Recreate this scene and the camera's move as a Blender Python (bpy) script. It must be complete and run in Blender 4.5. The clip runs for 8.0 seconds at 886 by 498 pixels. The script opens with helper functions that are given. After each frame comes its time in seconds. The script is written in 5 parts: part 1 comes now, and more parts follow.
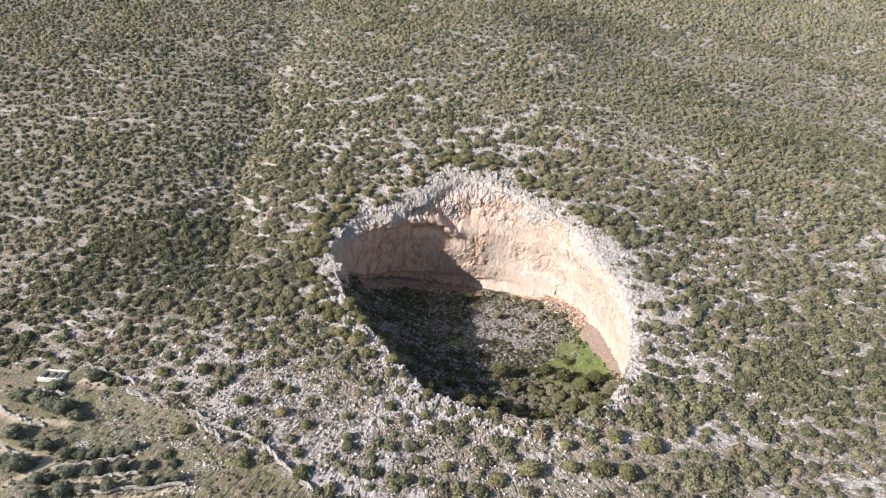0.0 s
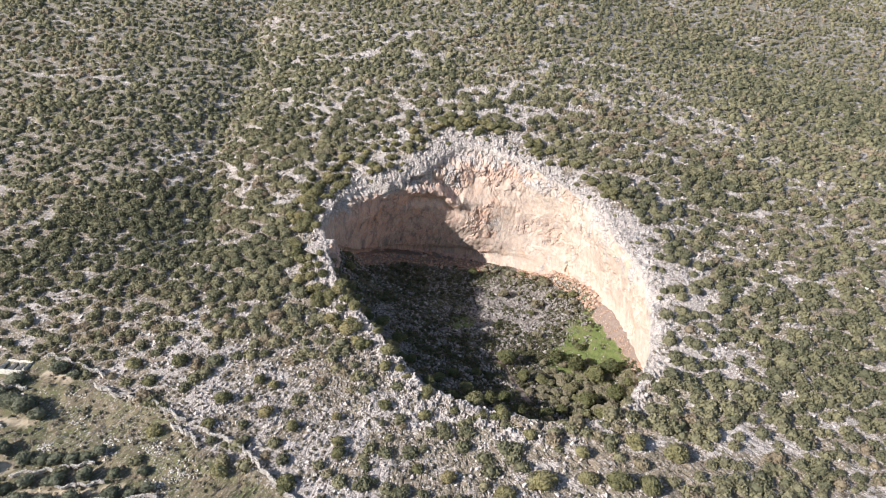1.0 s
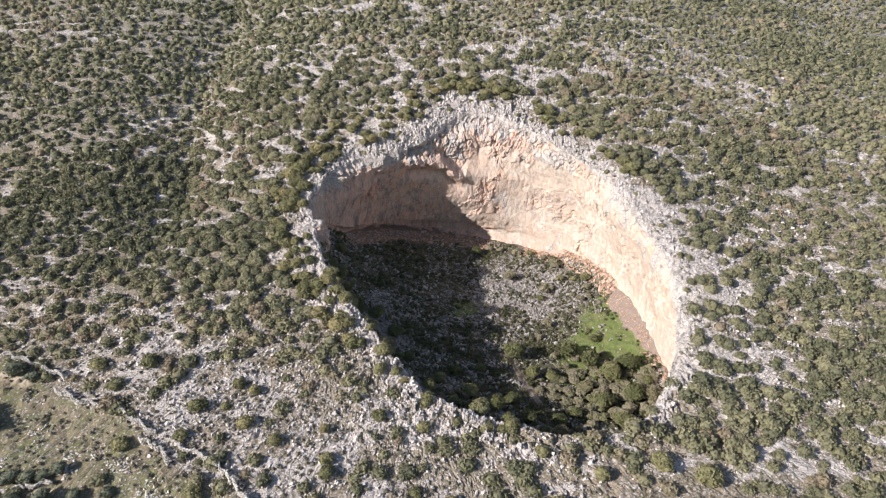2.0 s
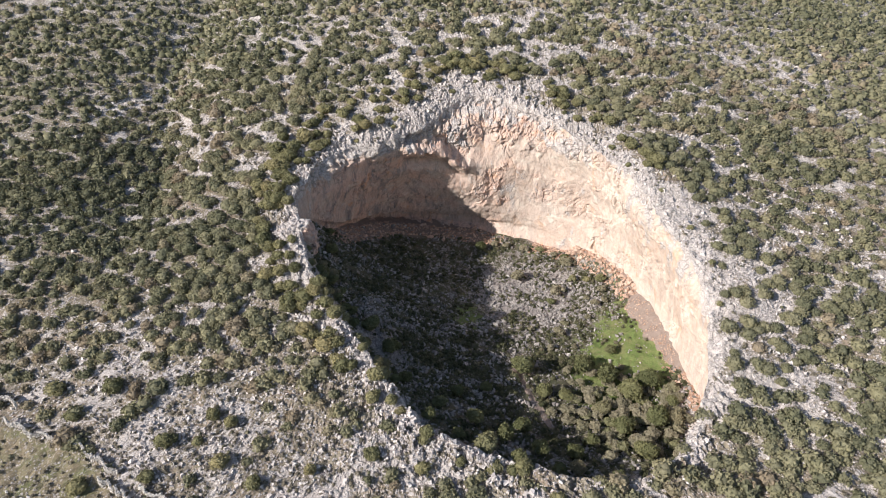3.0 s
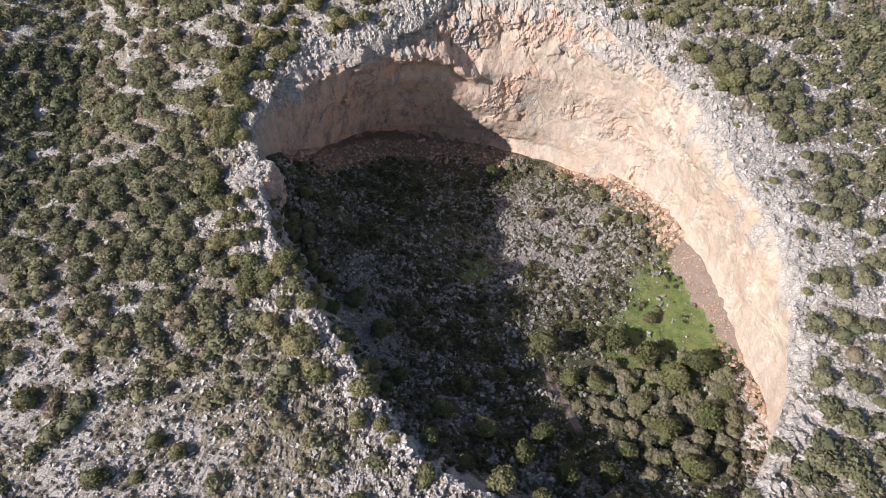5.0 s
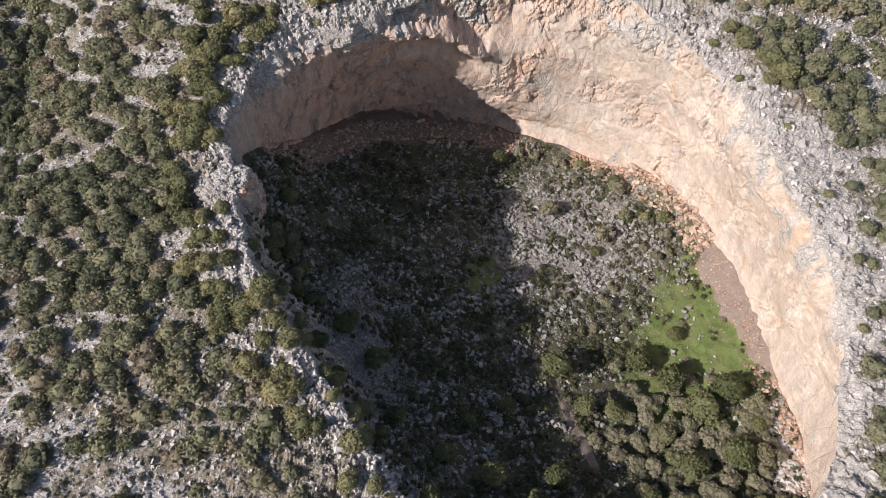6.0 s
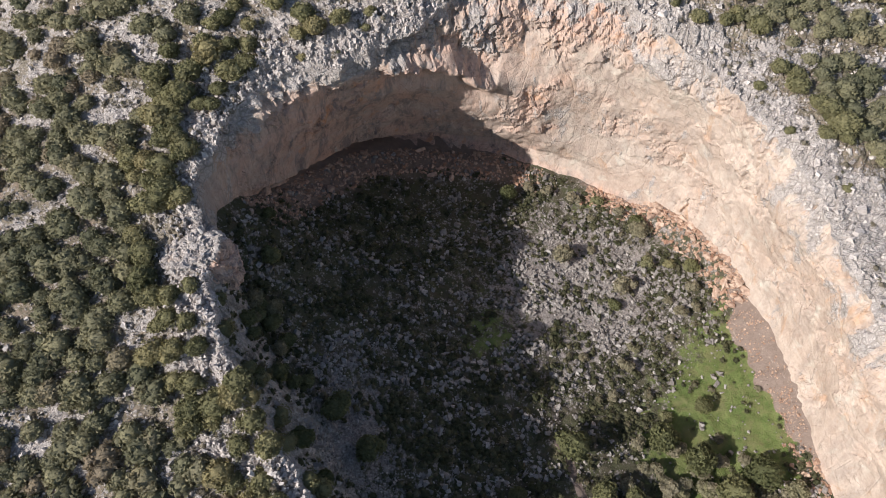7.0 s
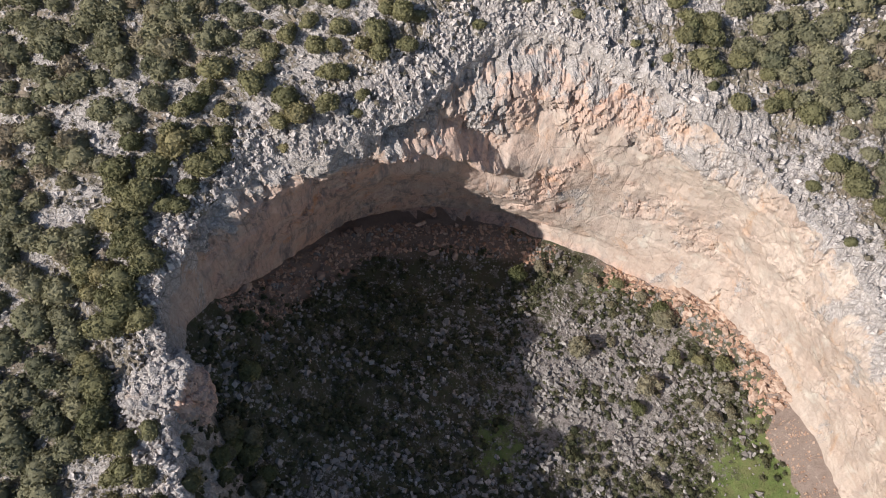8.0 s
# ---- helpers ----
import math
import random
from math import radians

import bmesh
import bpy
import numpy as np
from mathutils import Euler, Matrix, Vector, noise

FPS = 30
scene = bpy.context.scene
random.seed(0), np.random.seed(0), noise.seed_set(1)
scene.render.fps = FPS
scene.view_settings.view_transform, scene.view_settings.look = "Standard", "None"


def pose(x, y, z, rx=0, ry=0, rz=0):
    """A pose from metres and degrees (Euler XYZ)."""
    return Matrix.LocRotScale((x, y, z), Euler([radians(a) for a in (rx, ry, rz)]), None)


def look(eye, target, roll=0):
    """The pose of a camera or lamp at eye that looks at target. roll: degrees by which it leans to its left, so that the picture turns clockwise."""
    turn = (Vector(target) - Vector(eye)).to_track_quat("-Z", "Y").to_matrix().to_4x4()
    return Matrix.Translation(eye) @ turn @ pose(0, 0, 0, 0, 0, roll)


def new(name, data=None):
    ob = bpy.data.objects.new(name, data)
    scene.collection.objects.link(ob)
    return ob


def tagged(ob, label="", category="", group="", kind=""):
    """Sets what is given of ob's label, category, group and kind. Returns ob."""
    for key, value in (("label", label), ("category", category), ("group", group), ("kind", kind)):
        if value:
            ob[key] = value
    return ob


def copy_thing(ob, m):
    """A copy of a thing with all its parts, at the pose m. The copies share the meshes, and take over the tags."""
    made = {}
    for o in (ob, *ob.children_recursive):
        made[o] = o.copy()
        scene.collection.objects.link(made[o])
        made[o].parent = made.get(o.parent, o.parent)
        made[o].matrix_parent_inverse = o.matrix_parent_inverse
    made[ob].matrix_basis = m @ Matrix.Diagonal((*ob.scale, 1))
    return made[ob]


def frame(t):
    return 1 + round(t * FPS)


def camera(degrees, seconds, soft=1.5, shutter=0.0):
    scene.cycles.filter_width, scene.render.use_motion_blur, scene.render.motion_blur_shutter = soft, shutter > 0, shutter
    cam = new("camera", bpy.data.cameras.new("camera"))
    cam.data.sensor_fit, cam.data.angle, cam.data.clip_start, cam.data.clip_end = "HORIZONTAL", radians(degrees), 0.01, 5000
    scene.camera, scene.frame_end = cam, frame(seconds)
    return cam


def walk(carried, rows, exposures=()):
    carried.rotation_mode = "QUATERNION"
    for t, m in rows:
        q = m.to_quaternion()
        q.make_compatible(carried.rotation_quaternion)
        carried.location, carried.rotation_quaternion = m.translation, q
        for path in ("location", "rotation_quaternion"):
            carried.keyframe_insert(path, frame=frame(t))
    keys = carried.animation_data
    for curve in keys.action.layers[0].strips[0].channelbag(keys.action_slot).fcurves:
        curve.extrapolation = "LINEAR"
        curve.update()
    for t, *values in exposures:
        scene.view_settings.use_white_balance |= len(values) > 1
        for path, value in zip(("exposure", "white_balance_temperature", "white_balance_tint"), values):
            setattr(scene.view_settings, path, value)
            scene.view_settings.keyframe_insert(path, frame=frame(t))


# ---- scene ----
cam = camera(69.3, 8.0, soft=1.0)
METRES, EYE, TILT, LEAN, TURN = 220.0, 150.0, -17.2, 0.0, 0.0
ROWS = [
    (0.0, 0.0, 0.0, 0.0, 0.0, 0.0, -0.0),
    (0.5, -0.0013, 0.0596, 0.0188, -0.01, -1.78, -0.05),
    (1.0, -0.0029, 0.1205, 0.0378, -0.02, -4.04, -0.11),
    (1.5, -0.0045, 0.1817, 0.0572, -0.05, -6.67, -0.16),
    (3.0, -0.0084, 0.3625, 0.1141, -0.07, -11.2, -0.28),
    (3.5, -0.0097, 0.4218, 0.1327, -0.06, -14.63, -0.37),
    (4.0, -0.0111, 0.4824, 0.1513, -0.06, -18.12, -0.44),
    (4.5, -0.0127, 0.5428, 0.1698, -0.06, -21.56, -0.52),
    (6.0, -0.0168, 0.7216, 0.2241, -0.02, -30.52, -0.6),
    (6.5, -0.0179, 0.7803, 0.2424, 0.03, -32.71, -0.6),
    (7.0, -0.0188, 0.84, 0.2608, 0.07, -33.09, -0.6),
    (7.5, -0.0198, 0.8996, 0.2788, 0.09, -32.88, -0.55),
    (8.0, -0.021, 0.9548, 0.2965, 0.1, -32.67, -0.48),
]
walk(cam, [(t, pose(0, 0, EYE, TILT, LEAN, TURN) @ pose(METRES * x, METRES * y, METRES * z, 90 + pitch, roll, yaw)) for t, x, y, z, yaw, pitch, roll in ROWS],
     exposures=[(0.0, 0.78), (3.0, 0.67), (5.5, 0.48), (8.0, 0.30)])

# ---- world and light ----
SUN_TURN, SUN_HIGH = 13.0, 29.8          # degrees: shadows point this much left of +x; height
sun_way = Vector((-math.cos(radians(SUN_TURN)) * math.cos(radians(SUN_HIGH)),
                  -math.sin(radians(SUN_TURN)) * math.cos(radians(SUN_HIGH)), math.sin(radians(SUN_HIGH))))
world = bpy.data.worlds.new("sky")
scene.world = world
world.use_nodes = True
sky = world.node_tree.nodes.new("ShaderNodeTexSky")
sky.sky_type, sky.sun_disc = "NISHITA", False
sky.sun_elevation, sky.sun_rotation = radians(SUN_HIGH), radians(270 - SUN_TURN)
world.node_tree.links.new(sky.outputs[0], world.node_tree.nodes["Background"].inputs[0])
world.node_tree.nodes["Background"].inputs[1].default_value = 0.094
sun = new("sun", bpy.data.lights.new("sun", "SUN"))
sun.data.energy, sun.data.angle, sun.data.color = 5.0, radians(0.6), (1.0, 0.935, 0.865)
sun.matrix_world = look(tuple(sun_way * 900), (0, 250, 0))

# ---- noise on arrays ----


def hashed(i, j, k, seed):
    n = (i.astype(np.int64) * 374761393 + j.astype(np.int64) * 668265263 + k.astype(np.int64) * 1274126177 + seed * 974634777) & 0xFFFFFFFF
    n = ((n ^ (n >> 13)) * 1103515245) & 0xFFFFFFFF
    n = ((n ^ (n >> 15)) * 668265263) & 0xFFFFFFFF
    return ((n ^ (n >> 16)) & 0xFFFFFF) / float(0xFFFFFF)


def vnoise(x, y, z, seed=0):
    """Smooth value noise, -1 to 1."""
    x, y, z = np.broadcast_arrays(np.asarray(x, float), np.asarray(y, float), np.asarray(z, float))
    i, j, k = np.floor(x), np.floor(y), np.floor(z)
    u, v, w = x - i, y - j, z - k
    u, v, w = (a * a * a * (a * (a * 6 - 15) + 10) for a in (u, v, w))
    out = 0
    for a in (0, 1):
        for b in (0, 1):
            for c in (0, 1):
                out = out + hashed(i + a, j + b, k + c, seed) * (u if a else 1 - u) * (v if b else 1 - v) * (w if c else 1 - w)
    return out * 2 - 1


def fbm(x, y, z, octaves=4, seed=0, gain=0.5):
    total, size, reach = 0, 1.0, 0.0
    for o in range(octaves):
        total = total + size * vnoise(x * 2.03 ** o, y * 2.03 ** o, z * 2.03 ** o, seed + o)
        reach += size
        size *= gain
    return total / reach


def cells(x, y, z, seed=0, where=False):
    """Cellular noise: distance to the nearest and second nearest seed, and the nearest one's random number (and the way from it)."""
    x, y, z = np.broadcast_arrays(np.asarray(x, float), np.asarray(y, float), np.asarray(z, float))
    i, j, k = np.floor(x), np.floor(y), np.floor(z)
    f1, f2, ident = np.full(x.shape, 9.0), np.full(x.shape, 9.0), np.zeros(x.shape)
    du, dv = np.zeros(x.shape), np.zeros(x.shape)
    for a in (-1, 0, 1):
        for b in (-1, 0, 1):
            for c in ((-1, 0, 1) if np.any(z != 0.5) else (0,)):
                p, q, r = i + a, j + b, k + c
                u, v = x - p - hashed(p, q, r, seed), y - q - hashed(p, q, r, seed + 7)
                d = np.sqrt(u * u + v * v + ((r + hashed(p, q, r, seed + 13) - z) ** 2 if c or np.any(z != 0.5) else 0))
                near = d < f1
                f2 = np.where(near, f1, np.minimum(f2, d))
                ident = np.where(near, hashed(p, q, r, seed + 29), ident)
                du, dv = np.where(near, u, du), np.where(near, v, dv)
                f1 = np.where(near, d, f1)
    return (f1, f2, ident, du, dv) if where else (f1, f2, ident)


def facets(u, v, seed, tilt=1.2):
    """Tilted faces like broken rock, about -0.5 to 0.5, with clefts between."""
    f1, f2, ident, du, dv = cells(u + 0.25 * vnoise(u * 1.3, v * 1.3, 0 * u, seed + 3), v + 0.25 * vnoise(u * 1.3, v * 1.3, 0 * u + 9, seed + 4), 0 * u + 0.5, seed, True)
    spin = ident * 41.0
    return (ident - 0.5) * 0.7 + tilt * (du * np.cos(spin) + dv * np.sin(spin)) * 0.5, 1 - step(0.0, 0.16, f2 - f1)


def soft(u, w):
    return w * np.log1p(np.exp(np.clip(u / w, -40, 40)))


def step(a, b, x):
    t = np.clip((np.asarray(x, float) - a) / (b - a), 0, 1)
    return t * t * (3 - 2 * t)


def bell(x, middle, width):
    return np.exp(-((x - middle) / width) ** 2)


# ---- the lie of the land ----
CX, CY = 14.0, 262.0                      # middle of the sinkhole


def outline(points, smooth):
    """A closed outline about the middle, as radius by angle (1440 steps)."""
    p = np.array(points, float) - (CX, CY)
    a = np.arctan2(p[:, 1], p[:, 0])
    order = np.argsort(a)
    grid = np.linspace(-math.pi, math.pi, 1440, endpoint=False)
    r = np.interp(grid, a[order], np.hypot(p[:, 0], p[:, 1])[order], period=2 * math.pi)
    kernel = np.exp(-np.linspace(-2.5, 2.5, 2 * smooth + 1) ** 2)
    return np.convolve(np.concatenate([r[-smooth:], r, r[:smooth]]), kernel / kernel.sum(), "valid")


RIM = outline([(-7, 208), (-15, 218), (-23, 228), (-32, 239), (-40, 250), (-45, 259), (-46, 268), (-50, 276), (-51, 283), (-48, 289),
               (-46, 297), (-40, 303), (-36, 306), (-26, 306), (-16, 311), (-9, 314), (1, 323), (8, 327), (15, 326), (27, 321), (40, 312), (49, 302), (56, 292),
               (63, 280), (68, 267), (74, 251), (75, 240), (71, 222), (65, 210), (57, 199), (49, 193), (39, 192), (27, 195), (14, 198), (5, 201)], 9)
FOOT = outline([(-4, 216), (-11, 226), (-19, 236), (-25, 246), (-32, 256), (-41, 266), (-48, 276), (-50, 284), (-46, 298), (-36, 315), (-26, 326),
                (-8, 332), (10, 332), (28, 325), (44, 315), (57, 306), (64, 298), (69, 286), (73, 270), (75, 257), (77, 245), (78, 237), (78, 229), (76.5, 221),
                (69, 210), (57, 202), (40, 197), (25, 200), (8, 206)], 14)


def by_angle(table, a):
    return np.interp(a, np.linspace(-math.pi, math.pi, 1440, endpoint=False), table, period=2 * math.pi)


# the wall's distance from the middle: rows by bearing, columns by height
FACE_HEIGHTS = (30, 40, 50, 60, 70)
FACE = {-34: (75, 73, 71, 70, 70), -22: (69.5, 67, 64.5, 62.5, 62.5), -10: (62.5, 61, 58.5, 57, 57), 5: (59.5, 58.5, 56, 52.5, 52.5), 19: (59, 57.3, 54, 50.5, 49.5), 36: (60, 59.3, 57.3, 54, 52),
        47: (61.6, 61.4, 60, 57, 53.5), 58: (61.2, 61, 59.8, 57.6, 53.8), 70: (63, 61.6, 60, 57.8, 55.5), 82: (66, 62, 59, 56.5, 57), 90: (69, 63, 58.5, 56.3, 58.5),
        98: (71.5, 66.5, 60.5, 56.5, 57.5), 106: (74, 69, 63.5, 58.5, 56.5), 114: (76, 71, 66, 60.5, 56.5), 122: (76.5, 72.5, 68, 61.5, 57), 130: (73.5, 71.5, 68, 63, 59),
        138: (71, 70, 67.5, 64.3, 62), 150: (68.7, 68.5, 67.5, 66.5, 66)}


def face_radius(deg, z):
    """The rock wall without small relief."""
    at = np.array(list(FACE), float)
    t = (np.clip(z, FACE_HEIGHTS[0], FACE_HEIGHTS[-1]) - FACE_HEIGHTS[0]) / 10.0
    i = np.clip(np.floor(t).astype(int), 0, 3)
    u = t - i
    u = u * u * (3 - 2 * u) * 0.4 + u * 0.6
    columns = np.array([np.interp(deg, at, [row[k] for row in FACE.values()]) for k in range(5)])
    low, high = np.take_along_axis(columns, i[None], 0)[0], np.take_along_axis(columns, i[None] + 1, 0)[0]
    return low + u * (high - low)


def rim_radius(a):
    x, y = np.cos(a) * 66, np.sin(a) * 66
    return by_angle(RIM, a) + 1.1 * fbm(x / 7, y / 7, 0 * x, 3, 5) + 0.5 * vnoise(x / 1.6, y / 1.6, 0 * x, 8)


def foot_radius(a):
    x, y = np.cos(a) * 66, np.sin(a) * 66
    return by_angle(FOOT, a) + 1.2 * fbm(x / 9, y / 9, 0 * x + 4, 3, 15)


def hill(x, y):
    """Height of the mountain side, without small relief."""
    x, y = np.asarray(x, float), np.asarray(y, float)
    y0 = 70 + soft(y - 70, 25)
    x1 = 380 - soft(380 - x, 25)
    side = x + 107 + 0.05 * (y - 300) + 3.0 * np.sin(y / 17)
    gully = np.exp(-np.sqrt((side / np.where(side < 0, 50.0, 26.0)) ** 2 + 0.004) * 1.3 + 0.06) * step(235, 315, y) * (1 - 0.5 * step(420, 560, y))
    east = soft(x1 - 60, 40)
    z = (30.32 + 0.0342 * x1 + 0.2583 * (y0 - 200) + 0.1895 * soft(y - 212, 10) + 0.0137 * soft(y - 262, 14) + 0.0987 * soft(y - 330, 25)
         - 0.2222 * soft(y - 400, 30) - 2.1715 * (np.sqrt(1 + (x1 / 90) ** 2) - 1) - 0.0015986 * east * soft(y - 280, 40)
         + 0.0023208 * east * soft(y - 480, 40) + 0.0003419 * soft(-np.maximum(x, -320) - 80, 30) * soft(np.minimum(y, 600) - 240, 30)
         - 11.5 * gully + 3.1 * bell(x, 74, 30) * bell(y, 262, 34) + 3.2 * bell(x, 68, 13) * bell(y, 289, 18) + 1.6 * bell(x, 20, 60) * bell(y, 325, 40))
    z = z - 0.75 * soft(-0.9 * x + 0.4 * y - 522, 10)                       # the ridge falls away behind
    z = z - 0.45 * soft(y - 900, 50)
    past = np.maximum(y - 563 + 0.46 * x1 + 9 * np.sin(x1 / 37), 0) / 60    # a dip behind the shoulder in the north-east
    z = z - 26 * past * np.exp(1 - past) * step(40, 190, x)
    r = np.hypot(x, y - 200)
    z = np.where(r > 500, np.maximum(z, -60), z)
    return z + 0.28 * soft(r - 1050, 90) * step(-600, 400, y)


def swell(a, d):
    """The western rim stands up as a low rocky crest."""
    turn = np.degrees(a) % 360
    high = np.interp(turn, (170, 180, 190, 200, 214, 229, 245, 262), (0, 2.2, 2.8, 2.3, 1.3, 0.9, 0.4, 0))
    return high * np.exp(-(np.maximum(d, 0) / 8.0) ** 2)


def relief(x, y, d):
    """Small relief of the ground; d: distance outside the rim."""
    deg = np.degrees(np.arctan2(y - CY, x - CX))
    lip = np.exp(-np.maximum(d, 0) / 3.5) * (1.2 - 1.1 * step(140, 155, np.abs(deg)) + 1.2 * bell(deg, 118, 28)) + np.exp(-np.maximum(d, 0) / 6.5) * 2.8 * bell(deg, 124, 24)
    crag = (1 - step(3, 17, d)) * (1 - 0.8 * bell(deg, 10, 50))
    bench = vnoise(x / 17, y / 6.5, 0 * x, 3)
    f1, f2, ident = cells(x / 2.3 + 0.4 * vnoise(x / 2, y / 2, 0 * x, 36), y / 2.6, 0 * x + 0.5, 37)
    g1, g2, fine = cells(x / 1.0, y / 1.1, 0 * x + 0.5, 39)
    block = (ident - 0.5) * (0.5 + 1.2 * crag) + (fine - 0.5) * (0.35 + 0.6 * crag) - (0.3 + 0.45 * crag) * (1 - step(0.0, 0.22, f2 - f1))
    near = 1 - step(140, 260, d)
    return swell(np.radians(deg), d) - lip + (block * near + 0.3 * fbm(x / 3.2, y / 3.2, 0 * x, 3, 40) + 0.7 * step(-0.1, 0.25, bench) * (1 - 0.7 * step(25, 70, d))
                   + 1.6 * fbm(x / 38, y / 26, 0 * x, 3, 47)) * step(0, 2.5, d + 1.2)


def outside(x, y):
    a = np.arctan2(y - CY, x - CX)
    return np.hypot(x - CX, y - CY) - rim_radius(a)


def terraces(x, y):
    return 0.45 * grove(x, y) * np.sin(y / 3.4 + x / 26 + 0.6 * np.sin(y / 3.4 + x / 26))


def ground_height(x, y):
    return hill(x, y) + relief(x, y, outside(x, y)) + terraces(x, y)


def floor_height(x, y):
    x, y = np.asarray(x, float), np.asarray(y, float)
    u, v = x - 30, y - 245
    z = (13.63 - 0.112 * u + 0.0909 * v + 0.003673 * u * u + 0.002898 * u * v + 0.000789 * v * v
         + 0.0475 * soft(-x - 3, 5) + 0.3819 * soft(225 - y, 6))
    z = z + 9.0 * bell(x, -50, 13) * bell(y, 284, 15)
    return z + 0.7 * fbm(x / 8, y / 8, 0 * x, 3, 60) + 0.25 * vnoise(x / 1.3, y / 1.3, 0 * x, 66)


def rockiness(x, y, d):
    """0: soil and scrub, 1: bare limestone."""
    streak = 0.75 * fbm(x / 9.5, y / 5.5, 0 * x, 3, 70) + 0.42 * fbm(x / 30, y / 13, 0 * x, 2, 72)
    patch = fbm(x / 60, y / 60, 0 * x, 2, 75)
    east = bell(x, 88, 18) * step(190, 205, y) * (1 - step(262, 285, y))
    side = step(-40, 10, x) * step(200, 225, y) + 0.75 * bell(x, -25, 30) * bell(y, 318, 14) + 0.8 * bell(x, -56, 16) * bell(y, 262, 34)
    near = (0.35 + 0.65 * np.clip(side, 0, 1)) * (1 - step(2, 8 + 5 * patch + 7 * east, d))
    bare = bell(x, -45, 50) * bell(y, 205, 30)
    scar = bell(x, -72, 40) * bell(y, 345, 60)
    return np.clip(0.29 + 0.95 * streak + 0.35 * patch + 0.9 * near + 0.15 * bare + 0.14 * step(55, 100, x) * (1 - step(370, 450, y)) + 0.25 * scar + 0.28 * bell(x, -62, 26) * bell(y, 302, 26) + 0.3 * vnoise(x / 9, y / 4.2, 0 * x, 79) + 0.25 * east, 0, 1)


def inner_height(x, y):
    """Height inside the rim: the floor, and the slope from it up to the rim on the western side."""
    a = np.arctan2(y - CY, x - CX)
    r, rim, foot = np.hypot(x - CX, y - CY), rim_radius(a), foot_radius(a)
    xf, yf, xr, yr = CX + foot * np.cos(a), CY + foot * np.sin(a), CX + rim * np.cos(a), CY + rim * np.sin(a)
    t = np.clip((r - foot) / np.maximum(rim - foot, 0.5), 0, 1)
    up = floor_height(xf, yf) + t * (hill(xr, yr) + swell(a, 0 * a) - 1.2 - floor_height(xf, yf))
    return np.where(r < foot, floor_height(x, y), up)


def grove(x, y):
    """The terraced olive grove below the slope."""
    line = np.interp(x, (-160, -138, -115, -97, -81, -74, -62, -52, -43, -34), (226, 224, 211, 204.5, 195, 187, 182.5, 176.5, 169, 160))
    edge = y - line + 0.8 * vnoise(x / 5, y / 5, 0 * x, 99)
    return (1 - step(-2.5, 0.5, edge)) * (1 - step(-46, -36, x)) * step(100, 140, y)


# ---- materials ----


